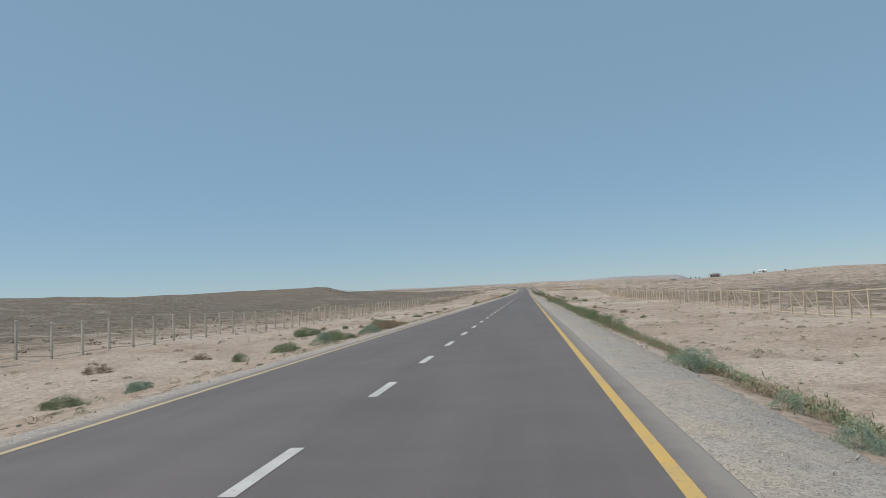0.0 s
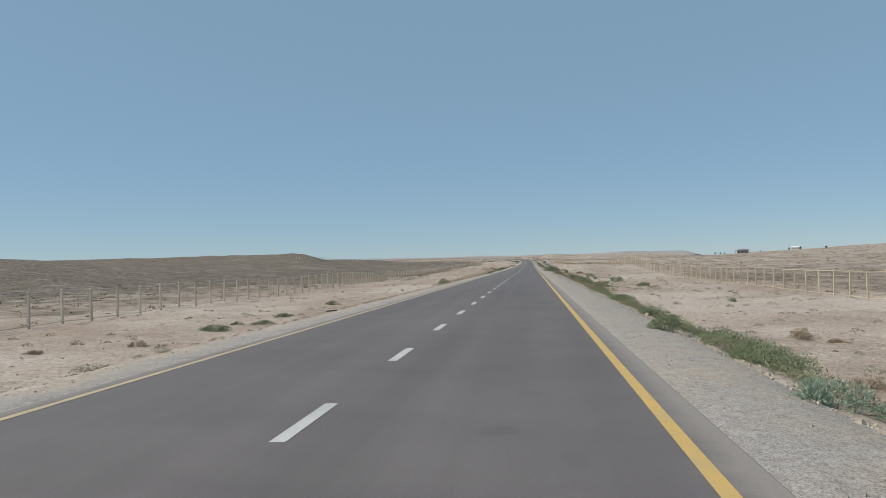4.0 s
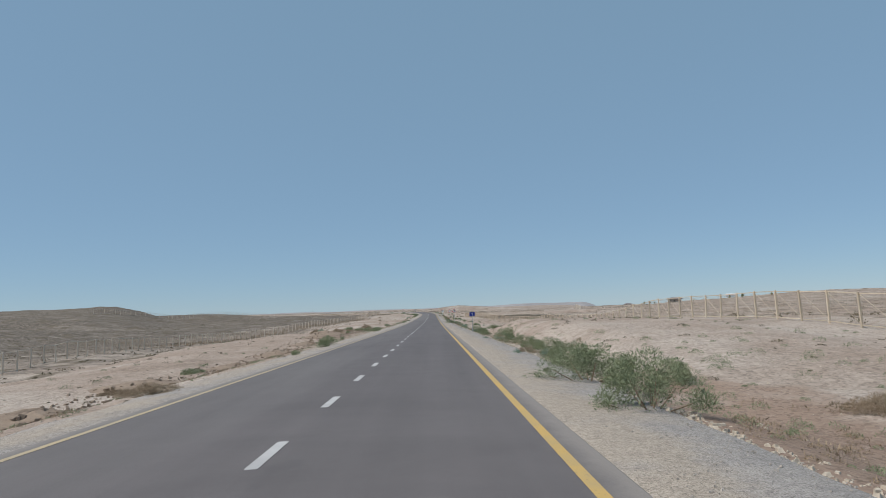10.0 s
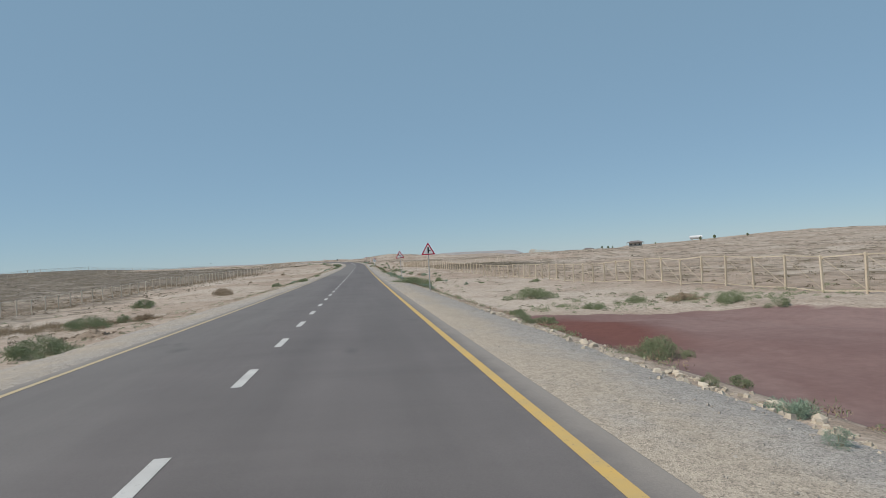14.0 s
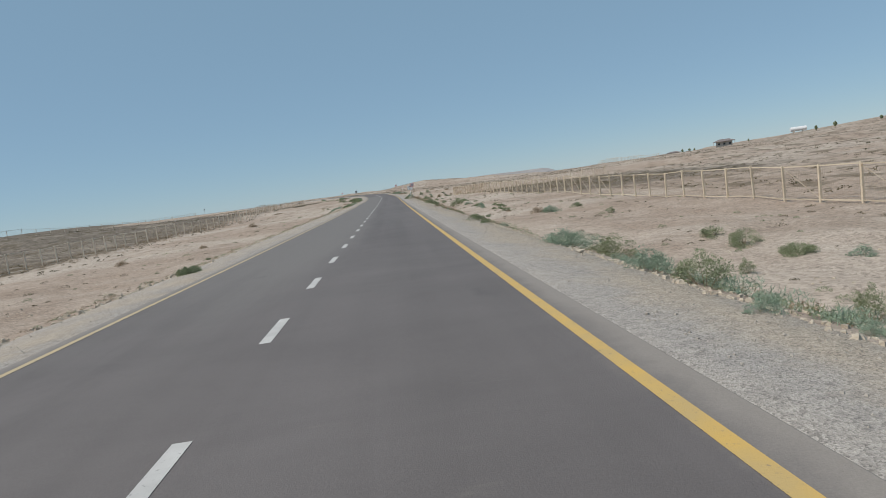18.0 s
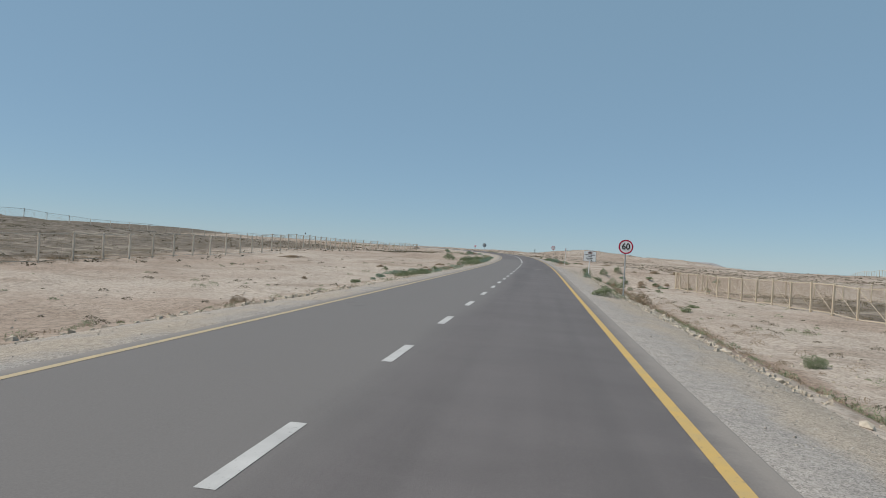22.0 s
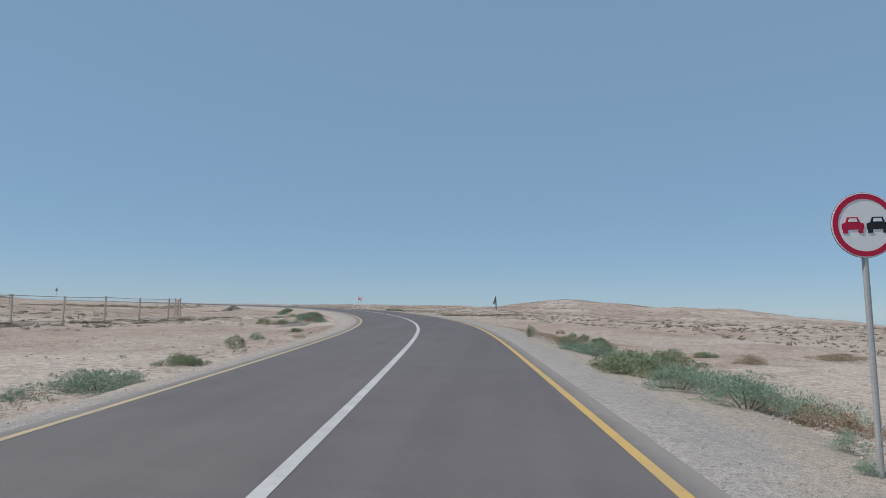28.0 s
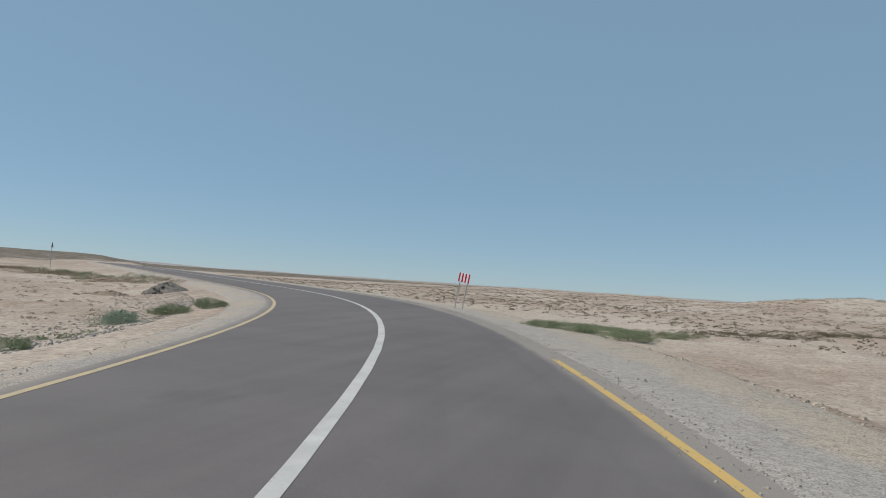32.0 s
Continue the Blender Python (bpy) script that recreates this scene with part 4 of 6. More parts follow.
arrow.matrix_basis = arrow.matrix_basis @ Matrix.Diagonal((0.65, 1, 0.92, 1))

# red and white bend board on two slanting legs
cx0, cy0 = -18.8, 649.3
cz0 = ground_at(cx0, cy0)
chev = thing("bend_board", Matrix.Translation((cx0, cy0, cz0)) @ pose(0, 0, 0, 0, 9, -10) @ Matrix.Diagonal((0.74, 0.74, 0.74, 1)), "red and white striped bend board on two leaning legs", "road sign")
for dx in (-0.28, 0.28):
    bm = bmesh.new()
    rod(bm, (dx, 0.04, -0.25), (dx, 0.04, 2.55), 0.035, seg=8)
    part("leg", bm, M_STEEL, chev)
bm = bmesh.new()
plate(bm, [(-0.45, 2.0), (0.45, 2.0), (0.45, 2.66), (-0.45, 2.66)], -0.006, 0.006)
part("panel", bm, M_SIGN_WHITE, chev, "white panel")
for k in range(4):
    bm = bmesh.new()
    q = -0.42 + k * 0.24
    plate(bm, [(q, 2.03), (q + 0.10, 2.03), (q + 0.10, 2.63), (q, 2.63)], -0.011, -0.005)
    part("stripe", bm, M_SIGN_RED, chev, "red stripe")
# far oncoming triangle on the left of the bend
far_tri = sign_on_post("warning_sign", -87.1, 682.5, "triangular warning sign seen from behind, far off", 2.85, turn=160, extra=0.3)
triangle_sign(far_tri, 2.85)

# ---------------------------------------------------------------- bushes
TALL = (0.3, 0.55, 0.85)


def leaves(name, base, way, side, mat, parent=None):
    """Many thin leaf quads at once, from arrays of foot, direction and half width."""
    k = len(base)
    v = np.stack([base - side, base + side, base + way + side * 0.35, base + way - side * 0.35], 1).reshape(-1, 3)
    me = bpy.data.meshes.new(name)
    me.vertices.add(4 * k)
    me.vertices.foreach_set("co", v.astype(np.float32).ravel())
    me.loops.add(4 * k)
    me.loops.foreach_set("vertex_index", np.arange(4 * k, dtype=np.int32))
    me.polygons.add(k)
    me.polygons.foreach_set("loop_start", np.arange(0, 4 * k, 4, dtype=np.int32))
    me.update(calc_edges=True)
    me.materials.append(mat)
    ob = new(name, me)
    if parent is not None:
        ob.parent = parent
    return ob


def unit(v):
    return v / np.maximum(np.linalg.norm(v, axis=1, keepdims=True), 1e-9)


def make_bush(kind, tall, large, seed):
    """A low dome of clumps, one unit across and tall units high, of thin upright leaves on forked stems."""
    shape = ("low spreading", "rounded", "upright")[TALL.index(tall)]
    label = shape + {"g": " green desert bush on sandy ground", "t": " grey-green feathery saltbush on sandy ground", "b": " dry brown thorn bush on sandy ground"}[kind]
    mat = {"g": LEAF["green"], "t": LEAF["teal"], "b": LEAF["brown"]}[kind]
    g = np.random.RandomState(seed)
    clumps, count = (46, 8600) if large else (24, 3800)
    # round heads of fine twigs, packed into an uneven dome
    az, r = g.uniform(0, math.tau, clumps), 0.43 * np.sqrt(g.uniform(0, 1, clumps))
    lobe = 1 + 0.22 * np.sin(2 * az + seed) + 0.12 * np.sin(3 * az + 2 * seed)
    r = r * lobe
    fat = g.uniform(0.07, 0.14, clumps) * (1.0 if large else 1.25)
    top = np.maximum(tall * (1 - (r / 0.56) ** 2) * g.uniform(0.55, 1.05, clumps), 0.12 * tall)
    heads = np.stack([np.cos(az) * r, np.sin(az) * r, np.maximum(top - fat * 0.6, 0.03)], 1)
    chosen = g.randint(0, clumps, count)
    pick, out = heads[chosen], unit(g.normal(0, 1, (count, 3)) + np.array([0, 0, 0.35]))
    reach = g.uniform(0.15, 1.0, count) ** 0.45
    p = pick + out * (fat[chosen] * reach)[:, None] * np.array([1.0, 1.0, 0.8])
    # some of it hangs down to the ground
    low = g.uniform(0, 1, count) < 0.34
    p[:, 2] = np.where(low, p[:, 2] * g.uniform(0.1, 0.9, count), p[:, 2])
    p[:, 2] = np.maximum(p[:, 2], 0.0)
    size = (0.62 if large else 1.0) * {"g": 0.62, "t": 0.55, "b": 0.6}[kind]
    way = unit(out + g.normal(0, 0.55, (count, 3)) + np.array([0, 0, 0.5])) * g.uniform(0.03, 0.085, count)[:, None] * size
    side = unit(np.cross(way, g.normal(0, 1, (count, 3)))) * g.uniform(0.0058, 0.013, count)[:, None] * size
    root = thing("bush", Matrix.Identity(4), label, "bush")
    leaves("foliage", p, way, side, mat, root)
    bm = bmesh.new()
    for x, y, h in heads[:12]:
        rod(bm, (x * 0.15, y * 0.15, -0.05), (x * 0.9, y * 0.9, h * 0.7), 0.010, 0.003, 5)
    part("stem", bm, M_TWIG, root)
    return root


MASTERS = {(k, i, b): make_bush(k, h, b, 10 * i + ord(k) + 3 * b) for k in "gtb" for i, h in enumerate(TALL) for b in (False, True)}
BUSHES_1 = [(5.8, 8.2, 0.6, 0.36, 't'), (5.9, 10.5, 0.5, 0.33, 't'), (5.7, 15.1, 1.4, 0.57, 't'), (-9.3, 15.9, 1.3, 0.32, 'g'), (-8.8, 18.4, 1.2, 0.30, 't'), (-14.0, 24.0, 1.1, 0.43, 'b'), (-9.7, 27.1, 0.9, 0.43, 'g'), (-12.5, 29.1, 0.8, 0.36, 'b'), (-6.7, 29.3, 1.3, 0.64, 't'), (-6.3, 31.2, 1.5, 0.33, 'g'), (6.0, 31.6, 1.7, 0.73, 'g'), (-9.4, 31.6, 1.7, 0.50, 'g'), (6.3, 29.0, 0.8, 0.42, 'g'), (-5.9, 34.9, 1.2, 0.57, 't'), (8.6, 35.8, 0.6, 0.22, 't'), (-5.6, 38.5, 2.0, 0.54, 'b'), (-9.7, 40.4, 1.8, 0.63, 'g'), (6.0, 40.3, 1.1, 0.59, 'g'), (-14.5, 47.9, 1.1, 0.59, 'g')]
BUSHES_2 = [(-14.4, 49.3, 2.4, 0.68, 'g'), (-9.6, 49.3, 0.9, 0.43, 't'), (6.6, 45.9, 1.8, 0.66, 'g'), (-9.2, 51.0, 2.6, 0.57, 'g'), (6.4, 52.1, 1.4, 0.64, 'g'), (6.6, 50.5, 0.6, 0.33, 'b'), (5.9, 51.7, 0.6, 0.27, 'g'), (-10.6, 56.6, 0.9, 0.22, 'g'), (7.2, 54.9, 0.7, 0.42, 'b'), (-12.6, 58.9, 0.8, 0.38, 'b'), (-16.3, 59.4, 0.8, 0.35, 'b'), (-14.3, 59.5, 0.8, 0.39, 'g'), (-12.8, 61.8, 0.5, 0.35, 'b'), (6.8, 58.7, 2.9, 0.78, 'g'), (-12.0, 63.7, 1.5, 0.55, 'b'), (13.4, 65.9, 0.7, 0.36, 'g'), (-11.9, 66.4, 0.8, 0.60, 'g'), (6.8, 62.4, 0.9, 0.43, 'g'), (-11.0, 70.2, 1.8, 0.30, 'b')]
BUSHES_3 = [(7.1, 68.2, 1.2, 0.56, 'b'), (-15.1, 77.0, 2.2, 0.51, 'g'), (13.2, 77.8, 1.0, 0.39, 'b'), (5.9, 84.6, 1.2, 0.41, 't'), (7.6, 81.1, 1.7, 0.63, 'g'), (-15.6, 87.4, 0.9, 0.36, 'g'), (-12.4, 88.9, 1.4, 0.37, 'g'), (6.5, 89.0, 1.8, 0.48, 'g'), (-19.1, 90.6, 0.7, 0.27, 'g'), (9.8, 92.0, 0.8, 0.38, 'b'), (5.5, 92.5, 1.1, 0.54, 'g'), (6.3, 95.8, 0.5, 0.20, 'g'), (-15.5, 97.3, 0.6, 0.20, 'b'), (7.6, 95.5, 2.2, 0.63, 'g'), (6.4, 99.9, 1.1, 0.41, 'g'), (-13.2, 100.0, 0.7, 0.31, 'b'), (13.3, 101.8, 0.6, 0.21, 'b'), (12.5, 102.9, 1.1, 0.48, 'b'), (7.9, 102.9, 0.7, 0.29, 'g')]
BUSHES_4 = [(-13.7, 107.3, 1.7, 0.40, 'g'), (6.4, 109.4, 1.2, 0.39, 'g'), (-13.7, 109.9, 0.7, 0.26, 'g'), (-12.3, 110.0, 1.3, 0.26, 'g'), (-13.3, 115.9, 1.1, 0.29, 'g'), (7.1, 113.3, 2.1, 0.49, 'g'), (16.6, 125.9, 0.8, 0.33, 'g'), (-13.3, 125.9, 1.1, 0.42, 'g'), (7.1, 124.5, 1.6, 0.60, 'g'), (9.4, 146.0, 0.6, 0.35, 'g'), (5.3, 147.7, 0.3, 0.20, 'b'), (9.9, 148.2, 1.1, 0.46, 'b'), (9.5, 148.5, 1.2, 0.76, 'g'), (11.5, 148.9, 0.3, 0.20, 'b'), (11.5, 155.4, 0.9, 0.29, 'b'), (6.8, 155.5, 1.4, 0.66, 'g'), (10.7, 156.2, 1.3, 0.61, 'g'), (15.6, 157.5, 1.8, 0.52, 'g'), (10.8, 159.7, 1.4, 0.70, 'b')]
BUSHES_5 = [(6.5, 160.5, 0.4, 0.41, 't'), (10.1, 161.3, 1.2, 0.51, 'g'), (9.9, 168.1, 1.8, 0.61, 'g'), (12.7, 170.7, 0.9, 0.36, 'g'), (6.0, 171.3, 1.5, 0.62, 'b'), (9.8, 172.3, 1.8, 0.91, 'g'), (14.4, 172.6, 0.9, 0.40, 't'), (-11.0, 175.4, 1.8, 0.92, 'g'), (15.2, 176.7, 1.2, 0.73, 'g'), (14.7, 178.2, 1.6, 0.73, 'g'), (6.6, 179.7, 0.9, 0.41, 'b'), (11.3, 184.4, 0.9, 0.91, 'g'), (10.9, 186.6, 0.6, 0.36, 't'), (-4.7, 187.0, 1.1, 0.32, 'g'), (10.4, 187.3, 1.2, 0.68, 'g'), (12.9, 189.5, 1.0, 0.41, 'g'), (10.8, 190.7, 0.7, 0.34, 'g'), (9.9, 191.7, 1.5, 0.82, 'g'), (-4.8, 192.6, 1.0, 0.21, 'b')]
BUSHES_6 = [(15.5, 194.0, 0.6, 0.20, 'b'), (9.2, 194.7, 1.3, 0.80, 'b'), (12.8, 197.0, 1.6, 0.69, 'g'), (16.5, 199.7, 0.7, 0.28, 'g'), (5.9, 204.2, 2.1, 1.14, 'g'), (12.6, 204.8, 0.8, 0.33, 'b'), (11.6, 206.4, 1.6, 0.46, 'b'), (5.9, 209.0, 2.6, 1.03, 'g'), (-5.5, 210.0, 1.9, 0.32, 'b'), (8.9, 212.0, 2.0, 0.88, 'g'), (6.8, 214.9, 2.0, 1.09, 'g'), (-10.9, 219.2, 0.9, 0.32, 'b'), (5.6, 220.9, 0.3, 0.20, 't'), (5.7, 221.7, 0.4, 0.20, 't'), (7.4, 221.8, 1.0, 0.77, 'g'), (6.3, 222.7, 0.8, 0.38, 'b'), (7.2, 223.0, 0.7, 0.43, 't'), (9.0, 225.5, 0.4, 0.20, 'b'), (7.8, 225.8, 2.2, 0.93, 'g')]
BUSHES_7 = [(-5.0, 226.1, 0.6, 0.30, 'g'), (9.5, 226.3, 0.3, 0.26, 'b'), (-5.4, 227.8, 0.5, 0.20, 'g'), (-11.0, 228.2, 1.4, 0.35, 'g'), (7.8, 229.8, 1.2, 0.63, 'g'), (7.8, 231.8, 1.3, 0.77, 'g'), (-5.0, 234.1, 1.1, 0.54, 'g'), (-4.8, 236.1, 1.0, 0.78, 'g'), (7.9, 236.6, 1.0, 0.78, 'g'), (6.9, 238.0, 1.5, 1.20, 'g'), (5.8, 240.7, 0.5, 0.20, 't'), (7.8, 242.7, 0.4, 0.20, 'g'), (6.9, 243.4, 0.7, 0.34, 't'), (8.0, 243.4, 0.8, 0.71, 'g'), (7.4, 245.1, 0.5, 0.32, 't'), (8.1, 245.1, 0.7, 0.64, 'g'), (-6.4, 245.5, 1.8, 0.69, 'g'), (7.4, 246.2, 0.7, 0.41, 'b'), (6.9, 247.8, 0.4, 0.20, 'b')]
BUSHES_8 = [(8.4, 248.2, 1.4, 0.88, 'g'), (7.7, 250.6, 0.5, 0.20, 'g'), (8.5, 252.7, 0.8, 0.31, 'g'), (-6.4, 253.7, 0.6, 0.45, 'g'), (6.7, 254.7, 1.4, 0.68, 'g'), (-10.1, 257.8, 0.6, 0.25, 'b'), (7.2, 261.7, 0.5, 0.65, 'g'), (6.9, 262.5, 1.4, 0.51, 'g'), (6.8, 265.2, 1.4, 1.01, 'g'), (6.5, 265.2, 0.9, 0.32, 't'), (6.7, 270.7, 0.5, 0.41, 'b'), (7.7, 271.2, 0.7, 0.54, 'g'), (-9.5, 272.7, 1.2, 0.68, 'b'), (6.6, 272.7, 0.9, 0.34, 'b'), (-11.8, 273.9, 0.9, 0.60, 't'), (-12.4, 277.4, 1.2, 0.67, 't'), (-9.0, 277.4, 0.7, 0.39, 'g'), (-5.5, 278.5, 1.0, 0.42, 'g'), (5.7, 280.3, 0.3, 0.20, 't')]
BUSHES_9 = [(6.4, 282.0, 0.7, 0.23, 't'), (6.5, 283.8, 0.3, 0.22, 'g'), (-9.9, 286.9, 0.9, 0.35, 'b'), (-7.2, 286.9, 1.8, 0.69, 'g'), (8.0, 285.6, 0.5, 0.28, 'g'), (9.2, 291.4, 1.7, 0.62, 'g'), (-12.6, 292.4, 1.5, 0.62, 'b'), (-6.6, 293.4, 2.0, 0.56, 'g'), (6.5, 293.9, 0.5, 0.25, 'g'), (7.6, 281.4, 1.1, 0.26, 'g'), (7.1, 297.2, 0.8, 0.31, 'g'), (8.8, 299.0, 1.0, 0.25, 'b'), (-16.9, 299.3, 1.8, 0.62, 'b'), (19.7, 301.8, 1.3, 0.49, 'g'), (9.4, 302.5, 1.2, 0.34, 'g'), (19.9, 305.9, 1.7, 0.51, 'g'), (9.3, 307.1, 1.0, 0.29, 'g'), (-10.8, 307.1, 2.3, 0.57, 'g'), (18.9, 308.7, 1.8, 0.43, 'b')]
BUSHES_10 = [(14.0, 309.1, 1.5, 0.36, 'g'), (-8.9, 309.4, 1.2, 0.39, 'b'), (-10.2, 310.0, 0.9, 0.51, 'g'), (17.3, 311.3, 1.3, 0.45, 'g'), (13.8, 320.6, 3.7, 0.80, 'g'), (-15.6, 330.4, 2.1, 0.71, 'g'), (5.9, 332.2, 3.6, 0.61, 'g'), (6.5, 343.1, 0.5, 0.56, 'g'), (6.5, 346.4, 1.0, 0.42, 't'), (9.4, 348.3, 1.2, 0.42, 't'), (9.4, 349.9, 1.1, 0.38, 't'), (-6.3, 353.2, 0.8, 0.24, 'g'), (-5.1, 353.5, 1.2, 0.41, 'g'), (6.4, 353.7, 1.0, 0.39, 't'), (-14.3, 354.2, 2.7, 0.91, 'b'), (14.4, 354.4, 0.7, 0.42, 't'), (23.2, 354.8, 1.3, 0.39, 'g'), (9.7, 355.1, 1.5, 0.66, 't'), (5.4, 355.4, 0.7, 0.29, 't')]
BUSHES_11 = [(-5.2, 356.4, 1.4, 0.39, 'g'), (17.1, 358.5, 1.0, 0.24, 'g'), (10.0, 359.1, 1.6, 0.59, 't'), (9.5, 361.0, 1.1, 0.51, 't'), (10.5, 362.5, 1.1, 0.68, 'g'), (-7.1, 363.7, 1.1, 0.29, 't'), (6.3, 364.2, 0.3, 0.20, 't'), (5.6, 364.9, 0.5, 0.23, 't'), (6.3, 367.7, 1.0, 0.63, 'g'), (9.7, 368.8, 0.7, 0.79, 'g'), (6.1, 369.4, 1.0, 0.48, 't'), (10.9, 374.8, 0.5, 0.51, 'g'), (6.1, 375.0, 1.8, 0.50, 't'), (14.6, 375.4, 0.8, 0.35, 't'), (-10.9, 376.4, 1.9, 0.62, 'g'), (13.7, 377.0, 1.3, 0.40, 'g'), (-5.1, 380.2, 0.9, 0.33, 'g'), (14.2, 380.8, 1.5, 0.69, 'g'), (9.7, 382.3, 2.0, 0.94, 'g')]
BUSHES_12 = [(14.6, 384.1, 1.2, 0.50, 'g'), (5.7, 386.2, 0.6, 0.24, 'g'), (6.5, 386.6, 0.4, 0.20, 't'), (6.0, 388.3, 0.4, 0.20, 't'), (5.6, 388.7, 0.9, 0.36, 'g'), (9.8, 391.1, 0.3, 0.41, 'g'), (6.1, 394.0, 0.6, 0.25, 'g'), (16.9, 403.3, 0.8, 0.50, 'g'), (-11.0, 403.7, 0.5, 0.20, 'g'), (6.5, 410.6, 0.3, 0.20, 'g'), (6.3, 411.5, 0.3, 0.20, 't'), (14.7, 411.6, 1.7, 0.62, 't'), (17.0, 411.7, 1.0, 0.45, 'g'), (13.9, 412.7, 1.4, 0.52, 'b'), (-20.9, 414.1, 1.1, 0.44, 'b'), (6.2, 414.7, 0.3, 0.29, 'g'), (10.1, 415.4, 0.6, 0.30, 'g'), (5.8, 417.4, 0.4, 0.20, 'b'), (12.6, 419.0, 0.6, 0.21, 'b')]
BUSHES_13 = [(12.7, 420.9, 1.1, 0.44, 'g'), (-16.6, 422.7, 1.0, 0.37, 'b'), (12.6, 423.6, 0.8, 0.31, 'g'), (6.3, 424.0, 0.5, 0.20, 'g'), (12.3, 425.5, 0.6, 0.29, 'g'), (13.4, 426.5, 0.7, 0.35, 'g'), (13.4, 429.0, 0.9, 0.33, 'g'), (11.7, 429.7, 0.6, 0.34, 't'), (13.2, 430.6, 0.7, 0.35, 'g'), (11.7, 431.3, 1.1, 0.52, 't'), (5.8, 433.1, 0.3, 0.20, 'g'), (6.9, 435.9, 1.1, 0.54, 'g'), (12.2, 436.5, 1.5, 0.36, 'g'), (6.5, 438.7, 1.2, 0.62, 'g'), (6.4, 441.8, 0.5, 0.30, 'g'), (11.6, 442.2, 1.1, 0.43, 't'), (9.8, 442.9, 0.9, 0.69, 'g'), (11.0, 447.7, 1.6, 0.89, 'g'), (13.6, 449.5, 0.7, 0.20, 'g')]
BUSHES_14 = [(12.5, 455.9, 1.5, 0.45, 'g'), (-19.8, 461.7, 1.5, 0.58, 'b'), (10.3, 463.6, 0.9, 0.42, 'g'), (-9.5, 466.4, 0.7, 0.35, 'b'), (6.6, 473.9, 1.3, 0.58, 'b'), (6.0, 477.4, 0.9, 0.43, 'b'), (-12.5, 481.6, 0.5, 0.20, 'b'), (10.5, 482.4, 0.8, 0.34, 'g'), (-9.5, 482.7, 0.8, 0.26, 'g'), (-6.8, 485.0, 1.4, 0.42, 'g'), (-9.4, 486.7, 0.6, 0.22, 't'), (12.0, 487.2, 0.8, 0.27, 'g'), (-6.3, 488.0, 1.8, 0.45, 'g'), (-9.8, 490.3, 1.0, 0.34, 't'), (-6.8, 491.9, 1.1, 0.37, 't'), (7.0, 493.0, 0.3, 0.20, 't'), (6.4, 494.0, 0.8, 0.41, 'g'), (-9.2, 494.2, 2.6, 0.34, 't'), (-6.9, 495.1, 1.0, 0.25, 'b')]
BUSHES_15 = [(5.7, 496.0, 0.7, 0.43, 't'), (-8.9, 498.3, 1.2, 0.25, 't'), (-7.0, 498.3, 0.8, 0.44, 'g'), (-11.5, 499.0, 0.6, 0.37, 'g'), (-6.4, 499.9, 1.2, 0.18, 'b'), (-12.7, 502.1, 0.7, 0.25, 'b'), (6.1, 502.3, 0.6, 0.45, 't'), (-8.8, 504.1, 0.6, 0.18, 'b'), (-6.7, 504.1, 1.2, 0.20, 'b'), (12.8, 505.1, 0.6, 0.41, 'g'), (-23.4, 507.6, 2.7, 0.26, 'b'), (10.7, 508.3, 0.6, 0.49, 'g'), (6.5, 509.8, 1.1, 0.95, 'g'), (-8.6, 511.6, 1.2, 0.26, 'b'), (10.4, 514.3, 1.5, 0.68, 'g'), (-6.9, 514.8, 0.8, 0.65, 'g'), (-6.8, 519.1, 1.0, 0.51, 'g'), (-6.1, 522.2, 2.9, 0.72, 'g'), (10.7, 523.1, 1.5, 1.07, 'g')]
BUSHES_16 = [(14.2, 524.6, 1.1, 0.63, 'b'), (15.9, 524.8, 0.8, 0.42, 'g'), (9.9, 526.3, 1.2, 1.18, 'g'), (-9.7, 527.4, 1.3, 0.82, 'g'), (11.6, 527.8, 1.2, 1.15, 'g'), (8.8, 529.4, 1.9, 0.58, 'g'), (-7.7, 531.1, 2.5, 0.83, 'g'), (14.2, 531.2, 1.6, 0.65, 'b'), (19.7, 532.6, 1.7, 0.58, 'b'), (17.0, 532.6, 1.7, 0.58, 'b'), (-11.1, 536.6, 1.7, 0.79, 'g'), (-7.5, 540.0, 1.5, 0.92, 'g'), (-7.1, 548.4, 1.0, 0.47, 't'), (-7.7, 550.8, 1.5, 0.57, 'g'), (-7.4, 552.3, 1.1, 0.53, 'b'), (-7.4, 554.5, 1.5, 0.50, 't'), (-7.4, 557.4, 1.4, 0.55, 't'), (5.5, 560.9, 0.7, 0.30, 'b'), (4.6, 561.8, 1.4, 0.86, 't')]
